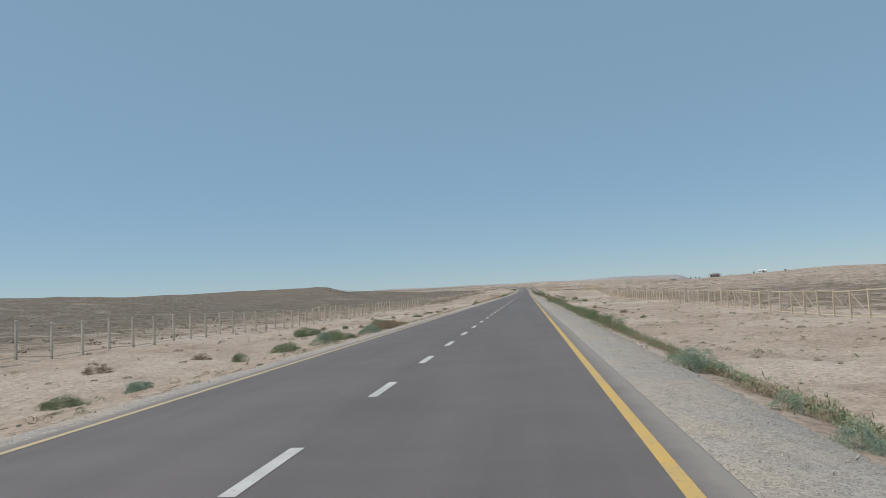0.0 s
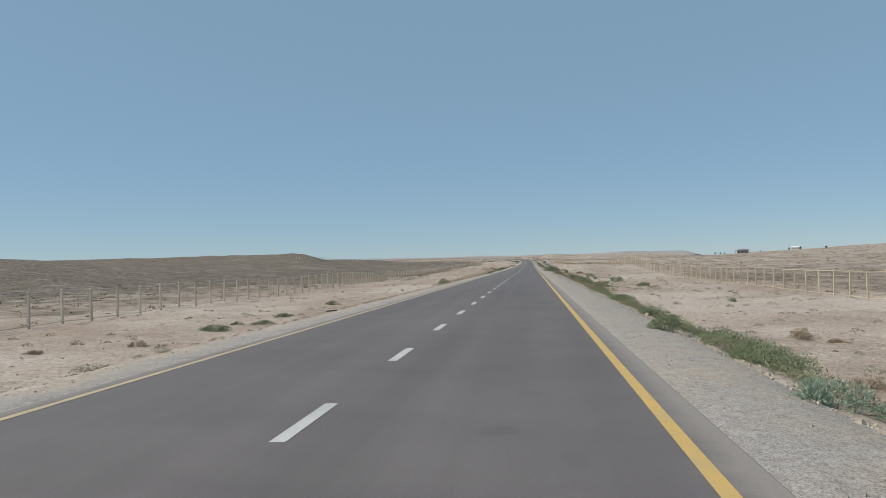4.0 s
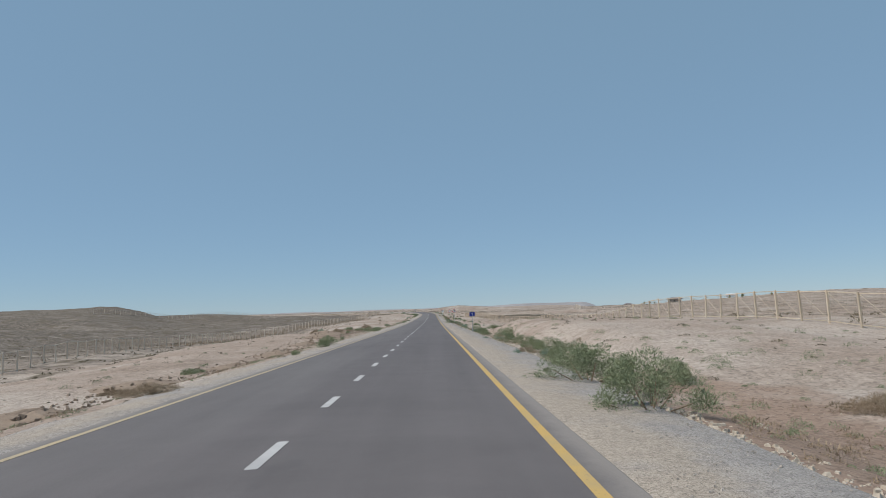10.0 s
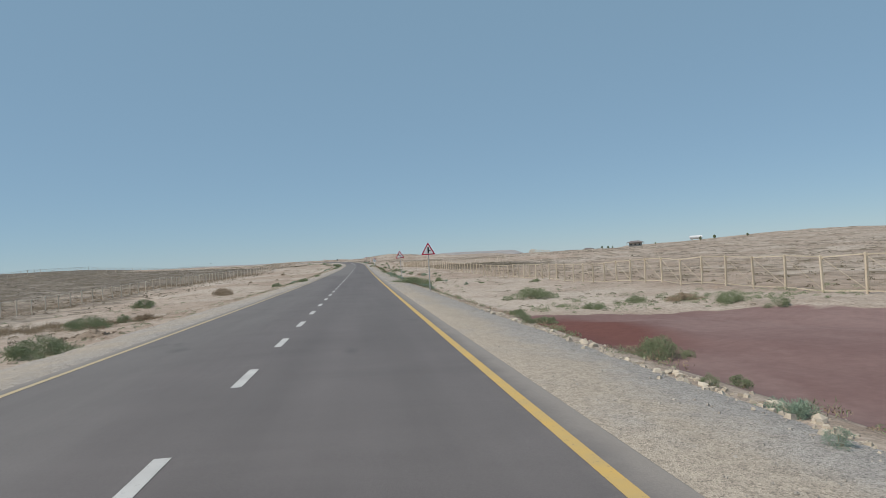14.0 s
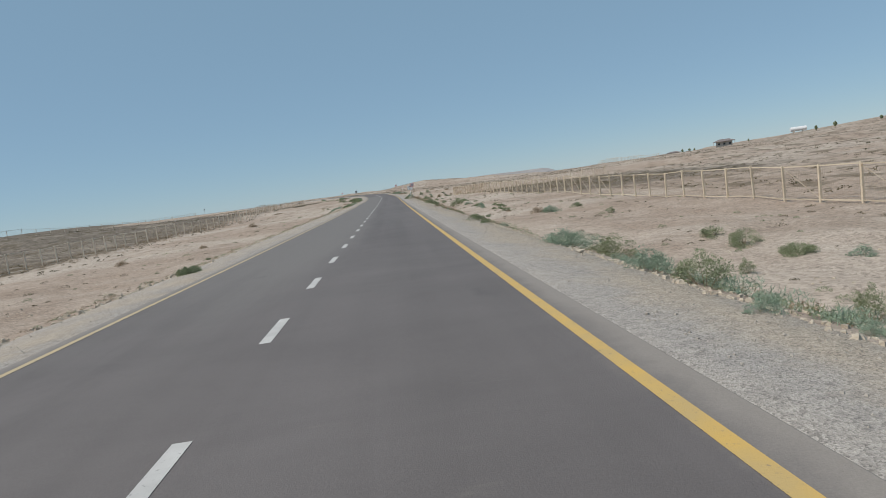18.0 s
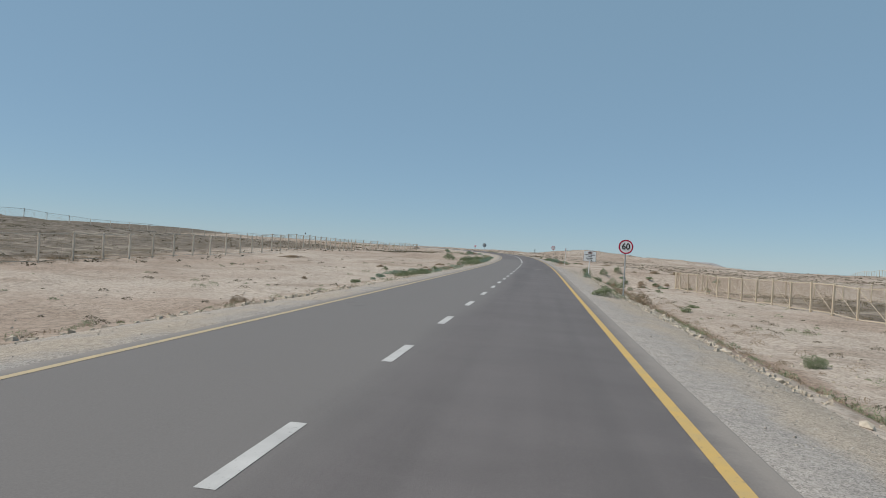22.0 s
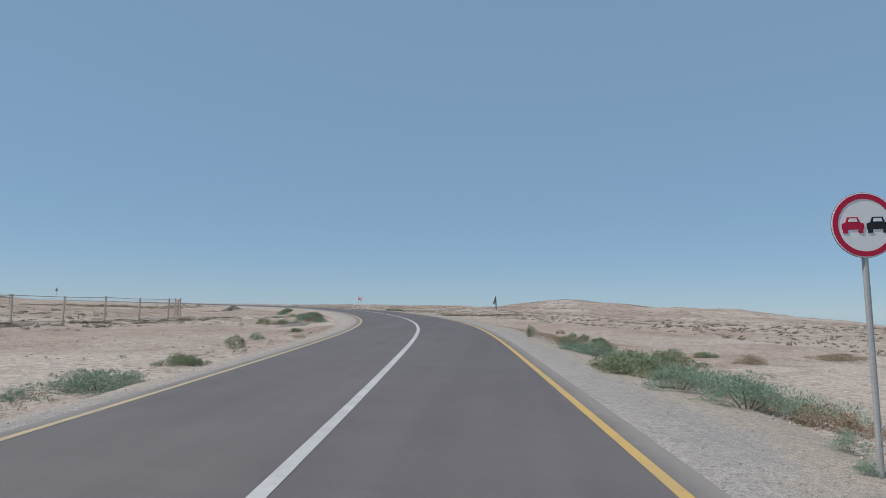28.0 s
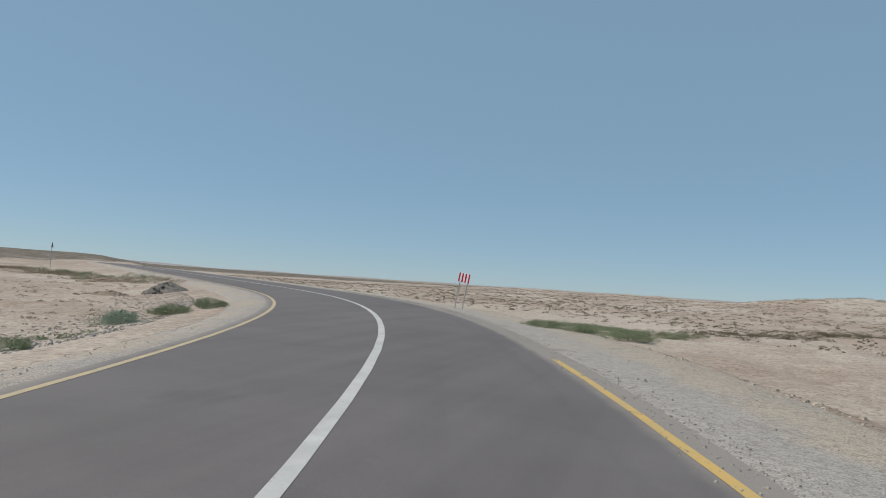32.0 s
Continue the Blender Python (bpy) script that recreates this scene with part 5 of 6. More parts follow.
BUSHES_17 = [(4.2, 563.8, 0.4, 0.20, 't'), (-8.1, 564.8, 1.4, 0.42, 'g'), (4.6, 564.9, 0.5, 0.34, 't'), (5.6, 567.7, 1.1, 0.42, 'b'), (-8.3, 567.9, 0.6, 0.27, 't'), (4.7, 568.4, 1.7, 0.68, 't'), (-7.6, 569.3, 2.4, 0.48, 't'), (4.1, 570.4, 1.5, 0.58, 't'), (3.8, 573.3, 2.5, 0.59, 'g'), (-8.3, 574.5, 1.5, 0.36, 'g'), (-9.5, 581.0, 0.9, 0.60, 'g'), (3.8, 581.2, 2.6, 0.55, 't'), (6.7, 581.7, 2.3, 0.71, 'g'), (10.3, 583.1, 1.1, 0.44, 'b'), (3.6, 585.8, 1.3, 0.55, 'g'), (5.3, 586.1, 1.1, 0.68, 'g'), (9.6, 586.2, 1.0, 0.32, 'g'), (-10.6, 586.4, 0.7, 0.42, 't'), (6.5, 587.0, 0.6, 0.35, 'g')]
BUSHES_18 = [(16.4, 588.5, 2.6, 0.31, 'b'), (2.2, 588.7, 0.7, 0.69, 'g'), (5.6, 589.7, 1.2, 0.73, 'g'), (-10.8, 593.2, 0.8, 0.30, 'g'), (5.8, 596.8, 1.1, 0.54, 'g'), (6.7, 597.2, 1.0, 0.27, 'g'), (5.6, 600.9, 0.7, 0.46, 'g'), (-17.6, 607.6, 1.7, 0.66, 'g'), (-16.6, 608.8, 1.2, 0.5, 'g'), (-15.9, 610.0, 0.8, 0.26, 't'), (5.6, 608.7, 0.7, 0.37, 'b'), (-16.3, 614.6, 2.5, 0.66, 't'), (-16.6, 617.2, 2.3, 0.64, 'g'), (-17.2, 620.2, 2.0, 0.58, 'g'), (-13.2, 607.4, 1.5, 0.5, 't'), (-14.6, 610.4, 1.4, 0.45, 'b'), (-0.2, 622.4, 0.5, 0.20, 'b'), (-20.9, 628.2, 0.7, 0.27, 'g'), (-25.0, 634.7, 1.6, 0.52, 't'), (-25.6, 637.6, 1.7, 0.42, 'g'), (-26.2, 640.3, 1.6, 0.42, 'g')]
BUSHES_19 = [(-11.7, 641.8, 1.8, 0.31, 'g'), (-13.1, 642.1, 1.6, 0.28, 'g'), (-11.0, 653.0, 3.1, 0.57, 'g'), (-69.9, 670.4, 1.5, 0.47, 'g')]
BUSHES = BUSHES_1 + BUSHES_2 + BUSHES_3 + BUSHES_4 + BUSHES_5 + BUSHES_6 + BUSHES_7 + BUSHES_8 + BUSHES_9 + BUSHES_10 + BUSHES_11 + BUSHES_12 + BUSHES_13 + BUSHES_14 + BUSHES_15 + BUSHES_16 + BUSHES_17 + BUSHES_18 + BUSHES_19
bush_dice = random.Random(4)
first = {}
# dry growth on the bank of the side road
BANK = [(4.85, 471.6, 1.15, 0.52, 'g')] + [(8.8 + 0.75 * i + bush_dice.uniform(-0.6, 0.6), 523.8 + bush_dice.uniform(-3.0, 3.6), bush_dice.uniform(0.6, 1.2), bush_dice.uniform(0.25, 0.5), "btg"[i % 3]) for i in range(20)]
for x, y, w, h, k in BUSHES + BANK:
    tall = h * 1.1 / w
    pick = min(range(3), key=lambda i: abs(math.log(TALL[i] / tall)))
    src = MASTERS[k, pick, w > 1.25]
    z = ground_at(x, y)
    if x > 7 and 523.9 + 0.04 * x < y < 529:
        z += (-0.42 + float(prof(y)) - z) * min(1.0, (y - 523.9 - 0.04 * x) / 4.0)
    s, d = (float(q[0]) for q in road_coords(x, y))
    if abs(d) < (float(edge(s)) if d > 0 else float(edge_left(s))) + 0.4:
        z = max(z, float(shoulder_z(s, d) + prof(y)))
    m = Matrix.Translation((x, y, z - 0.03)) @ pose(0, 0, 0, 0, 0, bush_dice.uniform(0, 360)) @ Matrix.Diagonal((w * bush_dice.uniform(1.0, 1.15), w * bush_dice.uniform(0.9, 1.1), h * 0.98 / TALL[pick], 1))
    if src in first:
        copy_thing(src, m)
    else:
        first[src] = m
for src in MASTERS.values():
    if src in first:
        src.matrix_basis = first[src]
    else:
        for o in (*src.children_recursive, src):
            bpy.data.objects.remove(o)


# ---------------------------------------------------------------- small scrub, dry grass and stones, too many to count
def tufts(name, count, seed, mat, where, label, size=(0.15, 0.5), blades=9, flat=0.7, wide=0.008, dome=False):
    g = np.random.RandomState(seed)
    s, d = where(g, count)
    x, y, _ = on_road(s, d)
    bare = clay_at(x, y) < 0.3
    x, y, count = x[bare], y[bare], int(bare.sum())
    foot = np.repeat(np.stack([x, y, [ground_at(p, q) - 0.02 for p, q in zip(x, y)]], 1), blades, 0)
    r = np.repeat(size[0] + (size[1] - size[0]) * g.uniform(0, 1, count) ** 1.8, blades)
    k = count * blades
    az, el = g.uniform(0, math.tau, k), g.uniform(0.05, 1.3, k)
    q = np.sqrt(g.uniform(0, 1, k)) * r * 0.55
    base = foot + np.stack([np.cos(az) * q, np.sin(az) * q, 0 * q], 1)
    ln = r * g.uniform(0.2, 0.75, k)
    way = np.stack([np.cos(az) * np.sin(el) * ln * 0.6, np.sin(az) * np.sin(el) * ln * 0.6, np.cos(el) * ln * flat], 1) + g.normal(0, 0.08, (k, 3)) * ln[:, None]
    if dome:
        # leaves spread through a low cushion instead of rising from one foot
        f = np.sqrt(g.uniform(0, 1, k))
        up = np.sqrt(np.maximum(1 - f * f, 0)) * g.uniform(0.1, 1.0, k) ** 0.5
        base = foot + np.stack([np.cos(az) * f * r * 0.6, np.sin(az) * f * r * 0.6, up * r * flat], 1)
        way = unit(g.normal(0, 0.7, (k, 3)) + np.array([0, 0, 0.8])) * (np.minimum(r, 0.6) * g.uniform(0.06, 0.17, k))[:, None]
    side = unit(np.cross(way, g.normal(0, 1, (k, 3)))) * (wide * g.uniform(0.6, 1.3, k))[:, None]
    return tagged(leaves(name, base, way, side, mat), label, "scrub", kind="stuff")


def beyond_fences(g, c):
    s = g.uniform(10, 700, c)
    side = np.where(g.uniform(0, 1, c) < 0.68, 1, -1)
    return s, side * (27 + np.where(side > 0, 170, 75) * g.uniform(0, 1, c) ** 1.3)


def bare_strip(g, c):
    s = g.uniform(5, 520, c)
    d = g.uniform(9.5, 24, c)
    # gathered in patches
    s += 3 * np.sin(d * 1.3) + 2.0 * np.sin(s * 0.35)
    return s, np.where(g.uniform(0, 1, c) < 0.62, 1, -1) * d


def verge_right(g, c):
    s = g.uniform(5, 515, c)
    return s, edge(s) + 0.15 + np.abs(g.normal(0.8, 1.0, c)) + 0.8 * np.sin(s * 0.13) ** 2


def weedy_start(g, c):
    s = 4 + 125 * g.uniform(0, 1, c)
    return s, edge(s) + 0.15 + np.abs(g.normal(0, 0.9, c)) + 0.6 * np.sin(s * 0.21) ** 2


def verge_left(g, c):
    s = g.uniform(5, 600, c)
    return s, -(edge_left(s) + 0.2 + np.abs(g.normal(0.6, 1.2, c)))


def bend_plain(g, c):
    s = g.uniform(545, 800, c)
    return s, 22 + 130 * g.uniform(0, 1, c) ** 1.15


tufts("scrub", 9500, 1, LEAF["dark"], beyond_fences, "low dark dry scrub dotted over the plain", (0.3, 0.95), 18, 0.4, 0.065, True)
tufts("scrub", 1300, 6, LEAF["dark"], bare_strip, "sparse dry scrub on bare sand", (0.12, 0.5), 64, 0.38, 0.0115, True)
tufts("scrub", 650, 66, LEAF["green"], bare_strip, "small green shrubs scattered on bare sand", (0.15, 0.6), 120, 0.45, 0.007, True)
tufts("dry_grass", 1700, 2, LEAF["brown"], verge_right, "dry brown grass along the road verge", (0.14, 0.55), 40, 0.42, 0.010, True)
tufts("grass", 1500, 3, LEAF["green"], verge_right, "sparse green weeds along the road verge", (0.12, 0.48), 80, 0.45, 0.006, True)
tufts("grass", 620, 21, LEAF["green"], weedy_start, "green weeds in a belt along the verge", (0.3, 0.85), 100, 0.45, 0.0078, True)
tufts("dry_grass", 800, 22, LEAF["brown"], weedy_start, "dry brown weeds in a belt along the verge", (0.2, 0.65), 72, 0.4, 0.008, True)
tufts("dry_grass", 1300, 4, LEAF["brown"], verge_left, "dry grass along the far road verge", (0.12, 0.42), 44, 0.4, 0.007, True)
tufts("grass", 800, 9, LEAF["green"], verge_left, "sparse green weeds along the far verge", (0.1, 0.42), 90, 0.42, 0.0055, True)
tufts("scrub", 11000, 5, LEAF["dark"], bend_plain, "low dry scrub dotted over pale sand at the bend", (0.2, 0.62), 18, 0.40, 0.046, True)


def belt(s0, s1, d0, side, spread):
    return lambda g, c: (g.uniform(s0, s1, c), side * (d0 + spread * g.uniform(0, 1, c) ** 1.3))


tufts("saltbush", 250, 51, LEAF["teal"], belt(534, 563, 5.5, -1, 1.9), "continuous belt of grey-green saltbush beside the road", (0.3, 0.75), 210, 0.45, 0.0055, True)
tufts("saltbush", 160, 52, LEAF["green"], belt(538, 566, 6.3, -1, 2.2), "green weeds growing through the saltbush belt", (0.3, 0.7), 190, 0.45, 0.0055, True)
tufts("saltbush", 130, 53, LEAF["teal"], belt(568, 580, 7.1, 1, 1.8), "grey-green saltbush along the outside of the bend", (0.45, 1.2), 260, 0.45, 0.006, True)
tufts("dry_weeds", 110, 54, LEAF["brown"], belt(560, 600, 7.0, 1, 2.2), "dry brown weeds along the outside of the bend", (0.35, 0.9), 220, 0.42, 0.005, True)
tufts("saltbush", 230, 55, LEAF["teal"], belt(341, 372, 6.45, 1, 1.3), "grey-green saltbush along the verge", (0.25, 0.7), 230, 0.45, 0.005, True)
tufts("saltbush", 60, 56, LEAF["teal"], belt(489, 512, 5.7, -1, 1.5), "grey-green saltbush along the far verge", (0.25, 0.6), 150, 0.4, 0.0065, True)


def between(ax, ay, bx, by, spread):
    """Places strewn about a straight line on the plan."""
    def where(g, c):
        f = g.uniform(0, 1, c)
        return road_coords(ax + f * (bx - ax) + g.normal(0, spread, c), ay + f * (by - ay) + g.normal(0, spread, c))
    return where


tufts("saltbush", 190, 59, LEAF["green"], between(-17.5, 660, -8, 659.5, 0.8), "dark green strip of low bushes on the sand outside the bend", (0.35, 0.95), 110, 0.35, 0.008, True)
tufts("scrub", 260, 62, LEAF["dark"], between(-9, 659.5, 7, 680, 1.3), "grey-brown strip of low scrub on the sand outside the bend", (0.3, 0.9), 70, 0.35, 0.012, True)
tufts("scrub", 190, 63, LEAF["green"], between(11, 311.5, 25.5, 306, 2.2), "low green bushes beyond the red clay", (0.2, 0.7), 90, 0.42, 0.009, True)
tufts("dry_weeds", 900, 64, LEAF["brown"], between(-47, 318, -39, 415, 2.6), "brown reedy weeds grown through the wire fence", (0.4, 1.25), 60, 0.55, 0.011, True)
tufts("dry_weeds", 700, 65, LEAF["brown"], between(-39, 410, -31.5, 492, 2.2), "brown reedy weeds grown through the wire fence", (0.35, 1.1), 60, 0.5, 0.011, True)
tufts("dry_weeds", 170, 67, LEAF["brown"], between(-14, 304, -10.5, 311, 1.2), "reddish-brown dry weeds beside the road", (0.25, 0.8), 110, 0.45, 0.007, True)
tufts("dry_weeds", 500, 72, LEAF["dark"], between(-30, 570, -27.5, 622, 2.0), "grey-brown scrub at the foot of the wire fence", (0.25, 0.8), 60, 0.4, 0.011, True)
tufts("dry_weeds", 420, 68, LEAF["brown"], between(-86, 674, -44, 657, 1.5), "dry yellow-brown weeds along the inside of the bend", (0.35, 1.1), 70, 0.45, 0.012, True)
tufts("grass", 60, 69, LEAF["green"], between(-76, 672, -46, 659, 1.2), "green bushes among the weeds along the bend", (0.6, 1.5), 150, 0.42, 0.011, True)
tufts("grass", 60, 70, LEAF["green"], belt(630, 637, 7.6, -1, 2.4), "low green growth inside the bend", (0.2, 0.5), 110, 0.4, 0.008, True)
tufts("dry_weeds", 150, 57, LEAF["brown"], belt(150, 204, 6.6, 1, 3.4), "reddish-brown dry weeds along the verge", (0.2, 0.6), 110, 0.4, 0.006, True)
tufts("scrub", 330, 73, LEAF["green"], belt(140, 222, 7.5, 1, 8.5), "small green shrubs dotted between verge and fence", (0.2, 0.65), 120, 0.45, 0.006, True)
tufts("dry_weeds", 120, 58, LEAF["brown"], belt(440, 522, 7.6, 1, 4.3), "dry brown weeds below the road bank", (0.2, 0.75), 90, 0.4, 0.007, True)
tufts("scrub", 700, 71, LEAF["dark"], lambda g, c: (g.uniform(440, 519, c), 21.5 + 26 * g.uniform(0, 1, c)), "dark brown scrub inside the fenced yard", (0.4, 1.2), 60, 0.45, 0.014, True)


def pebble_field(name, count, seed, mat, where, size, label, sink=0.15):
    g = np.random.RandomState(seed)
    s, d = where(g, count)
    x, y, _ = on_road(s, d)
    bare = clay_at(x, y) < 0.5
    x, y, s, d, count = x[bare], y[bare], s[bare], d[bare], int(bare.sum())
    zg = np.array([ground_at(p, q) for p, q in zip(x, y)])
    zs = shoulder_z(s, d) + prof(y)
    z = np.where(np.abs(d) < np.where(d > 0, edge(s), edge_left(s)) + 0.4, np.maximum(zs, zg), zg)
    z = np.where(np.abs(d) < 3.9, prof(y) - CROWN * np.abs(d), z)
    ring = np.array([(1, 0, -0.1), (0, 1, -0.1), (-1, 0, -0.1), (0, -1, -0.1), (0.6, 0.15, 0.62), (-0.1, 0.6, 0.55), (-0.55, -0.1, 0.66), (0.1, -0.6, 0.5)])
    r = (size[0] + (size[1] - size[0]) * g.uniform(0, 1, count) ** 2.5)[:, None]
    q = ring[None] * g.uniform(0.65, 1.25, (count, 8, 3)) * r[:, :, None]
    q[:, :4, 2] -= r * sink
    a = g.uniform(0, math.tau, count)[:, None]
    vx, vy = q[..., 0] * np.cos(a) - q[..., 1] * np.sin(a), q[..., 0] * np.sin(a) + q[..., 1] * np.cos(a)
    verts = np.stack([vx + x[:, None], vy + y[:, None], q[..., 2] + z[:, None]], -1).reshape(-1, 3).tolist()
    side = np.array([(0, 1, 5, 4), (1, 2, 6, 5), (2, 3, 7, 6), (3, 0, 4, 7), (4, 5, 6, 7)])
    faces = (np.arange(count)[:, None, None] * 8 + side).reshape(-1, 4).tolist()
    ob = from_arrays(name, verts, faces, mat)
    return tagged(ob, label, "gravel", kind="stuff")


def on_shoulder(side, s0, s1):
    def where(g, c):
        s = g.uniform(s0, s1, c)
        return s, side * (4.1 + (np.where(side > 0, edge(s), edge_left(s)) - 4.0) * g.uniform(0, 1, c) ** 0.75)
    return where


pebble_field("gravel", 32000, 11, M_GREYSTONE, on_shoulder(1, 0, 645), (0.009, 0.025), "loose grey crushed stone on the road shoulder")
pebble_field("gravel", 15000, 12, M_GREYSTONE, on_shoulder(-1, 0, 665), (0.008, 0.024), "loose grey crushed stone on the far shoulder")
def along_edge(g, c):
    """Broken stone lies thickest where the bank was cut and along the last fence."""
    s = np.concatenate([g.uniform(20, 205, c // 4), g.normal(232, 22, c // 4), g.normal(285, 14, c // 10), g.uniform(335, 395, c // 5)])
    s = np.concatenate([s, 452 + 55 * g.uniform(0, 1, c - len(s))])
    return s, edge(s) + 0.06 + g.normal(0, 0.17, len(s))


pebble_field("stones", 8600, 13, M_STONE, along_edge, (0.02, 0.08), "row of pale broken stones along the shoulder's edge")
pebble_field("stones", 2600, 23, M_STONE, lambda g, c: (lambda s: (s, edge(s) + 0.05 + g.normal(0, 0.17, c)))(462 + 40 * g.uniform(0, 1, c)), (0.03, 0.12), "thick row of pale broken stones at the shoulder's edge")
pebble_field("pebbles", 16000, 16, M_STONE, lambda g, c: (g.uniform(4, 620, c), np.where(g.uniform(0, 1, c) < 0.6, 1, -1) * (6.2 + 14 * g.uniform(0, 1, c) ** 1.3)), (0.015, 0.075), "loose pebbles scattered over the sand")
pebble_field("stones", 2600, 14, M_STONE, lambda g, c: (lambda s: (s, -(edge_left(s) + 0.15 + g.normal(0, 0.22, c))))(335 + 150 * g.uniform(0, 1, c)), (0.03, 0.13), "pale broken stones along the far shoulder")
pebble_field("stones", 500, 15, M_STONE, lambda g, c: (lambda s: (s, edge(s) + 0.1 + g.normal(0, 0.3, c)))(545 + 105 * g.uniform(0, 1, c)), (0.02, 0.08), "pale stones at the outer edge of the bend")
pebble_field("clods", 2200, 19, M_EARTH, lambda g, c: (lambda s: (s, edge(s) + 0.15 + np.abs(g.normal(0, 0.9, c))))(540 + 115 * g.uniform(0, 1, c)), (0.012, 0.05), "crumbled brown earth at the outer edge of the bend")
pebble_field("gravel", 5000, 20, M_GREYSTONE, lambda g, c: (614 + 50 * g.uniform(0, 1, c) ** 0.7, 3.3 + np.abs(g.normal(0.55, 0.3, c))), (0.008, 0.026), "crushed stone washed over the edge of the asphalt")

# larger rocks in that row, each its own
rock_meshes = []
for i in range(5):
    g = random.Random(50 + i)
    bm = bmesh.new()
    bmesh.ops.create_icosphere(bm, subdivisions=1, radius=1)
    for v in bm.verts:
        v.co *= g.uniform(0.6, 1.2)
        v.co.z *= 0.62
    me = bpy.data.meshes.new("rock")
    bm.to_mesh(me)
    bm.free()
    me.materials.append(M_STONE)
    rock_meshes.append(me)
g = random.Random(77)
for i in range(150):
    s = (g.gauss(230, 20), g.gauss(286, 12), 425 + 78 * g.random(), 20 + 500 * g.random())[(0, 0, 1, 2, 2, 3)[i % 6]]
    d = float(edge(s)) + 0.1 + g.gauss(0, 0.22)
    x, y, _ = on_road(s, d)
    ob = new("rock", rock_meshes[i % 5])
    r = g.uniform(0.05, 0.12)
    ob.matrix_basis = Matrix.Translation((x, y, max(ground_at(x, y), float(shoulder_z(s, d) + prof(y))) + r * 0.2)) @ pose(0, 0, 0, g.uniform(-15, 15), g.uniform(-15, 15), g.uniform(0, 360)) @ Matrix.Diagonal((r, r * g.uniform(0.7, 1.3), r, 1))
    tagged(ob, "pale broken rock at the shoulder's edge", "rock", "rocks along the verge")

# scraps of tyre rubber on the far shoulder
for i, (x, y, a) in enumerate(((-5.9, 102.0, 20), (-8.4, 421.0, 70))):
    bm = bmesh.new()
    pts = [(0.42 * math.cos(t), 0.20 * math.sin(2 * t) * 0.5, 0.05 + 0.07 * math.sin(t)) for t in (k * 0.35 for k in range(9))]
    for p, q in zip(pts, pts[1:]):
        rod(bm, p, q, 0.045, 0.045, 6)
    ob = mesh_object("tyre_scrap", bm, M_RUBBER)
    ob.matrix_basis = Matrix.Translation((x, y, ground_at(x, y) + 0.03)) @ pose(0, 0, 0, 0, 0, a) @ Matrix.Diagonal((0.55, 0.55, 0.55, 1))
    tagged(ob, "curled scrap of black tyre rubber on sand", "tyre scrap")


# ---------------------------------------------------------------- far buildings and trees
def house(x, y, turn, w, dpt, h, eaves, roof_h, label, lift=0.0):
    z = ground_at(x, y) + lift
    root = thing("house", Matrix.Translation((x, y, z)) @ pose(0, 0, 0, 0, 0, turn), label, "house")
    bm = bmesh.new()
    box(bm, (w, dpt, h + 1.2), (0, 0, h / 2 - 0.6), bevel=0.03)
    part("wall", bm, M_WALL, root)
    bm = bmesh.new()
    a, b = w / 2 + eaves, dpt / 2 + eaves
    base = [bm.verts.new(p) for p in ((-a, -b, h + 0.01), (a, -b, h + 0.01), (a, b, h + 0.01), (-a, b, h + 0.01))]
    low = [bm.verts.new((v.co.x, v.co.y, h + 0.2)) for v in base]
    ridge = [bm.verts.new((-a * 0.45, 0, h + roof_h)), bm.verts.new((a * 0.45, 0, h + roof_h))]
    bm.faces.new(base[::-1])
    for i in range(4):
        j = (i + 1) % 4
        bm.faces.new((base[i], base[j], low[j], low[i]))
    bm.faces.new((low[0], low[1], ridge[1], ridge[0]))
    bm.faces.new((low[1], low[2], ridge[1]))
    bm.faces.new((low[2], low[3], ridge[0], ridge[1]))
    bm.faces.new((low[3], low[0], ridge[0]))
    part("roof", bm, M_ROOF, root, "dark hipped roof")
    for i in range(int(w // 3)):
        bm = bmesh.new()
        box(bm, (1.3, 0.12, 1.3), (-w / 2 + 1.6 + i * 3, -dpt / 2 - 0.03, h * 0.55), bevel=0.02)
        win = part("window", bm, M_WALL, root)
        bm = bmesh.new()
        box(bm, (1.1, 0.06, 1.1), (-w / 2 + 1.6 + i * 3, -dpt / 2 - 0.085, h * 0.55))
        part("pane", bm, M_GLASS, win, "dark window pane")
    for i in (-1, 1):
        bm = bmesh.new()
        rod(bm, (i * (a - 0.3), -b + 0.3, -0.5), (i * (a - 0.3), -b + 0.3, h + 0.1), 0.14, seg=8)
        part("column", bm, M_WALL, root)
    return root


house(205, 742, -28, 9, 6.5, 3.0, 1.6, 1.5, "pale house with a dark hipped roof on the ridge")
house(150, 690, -20, 6, 4, 1.5, 0.4, 0.8, "low pale outbuilding on the far ridge")
for i, (x, y, r, ln) in enumerate(((256, 748, 1.3, 9),)):
    z = ground_at(x, y)
    tank = thing("storage_tank", Matrix.Translation((x, y, z)) @ pose(0, 0, 0, 0, 0, -20), "white horizontal storage tank on the far ridge", "storage tank")
    bm = bmesh.new()
    rod(bm, (-ln / 2, 0, r + 1.0), (ln / 2, 0, r + 1.0), r, r, 24)
    part("shell", bm, M_TANK, tank)
    for q in (-0.3, 0.3):
        bm = bmesh.new()
        box(bm, (0.7, 2.6, 1.6), (q * ln, 0, 0.6), bevel=0.03)
        part("saddle", bm, M_WALL, tank)


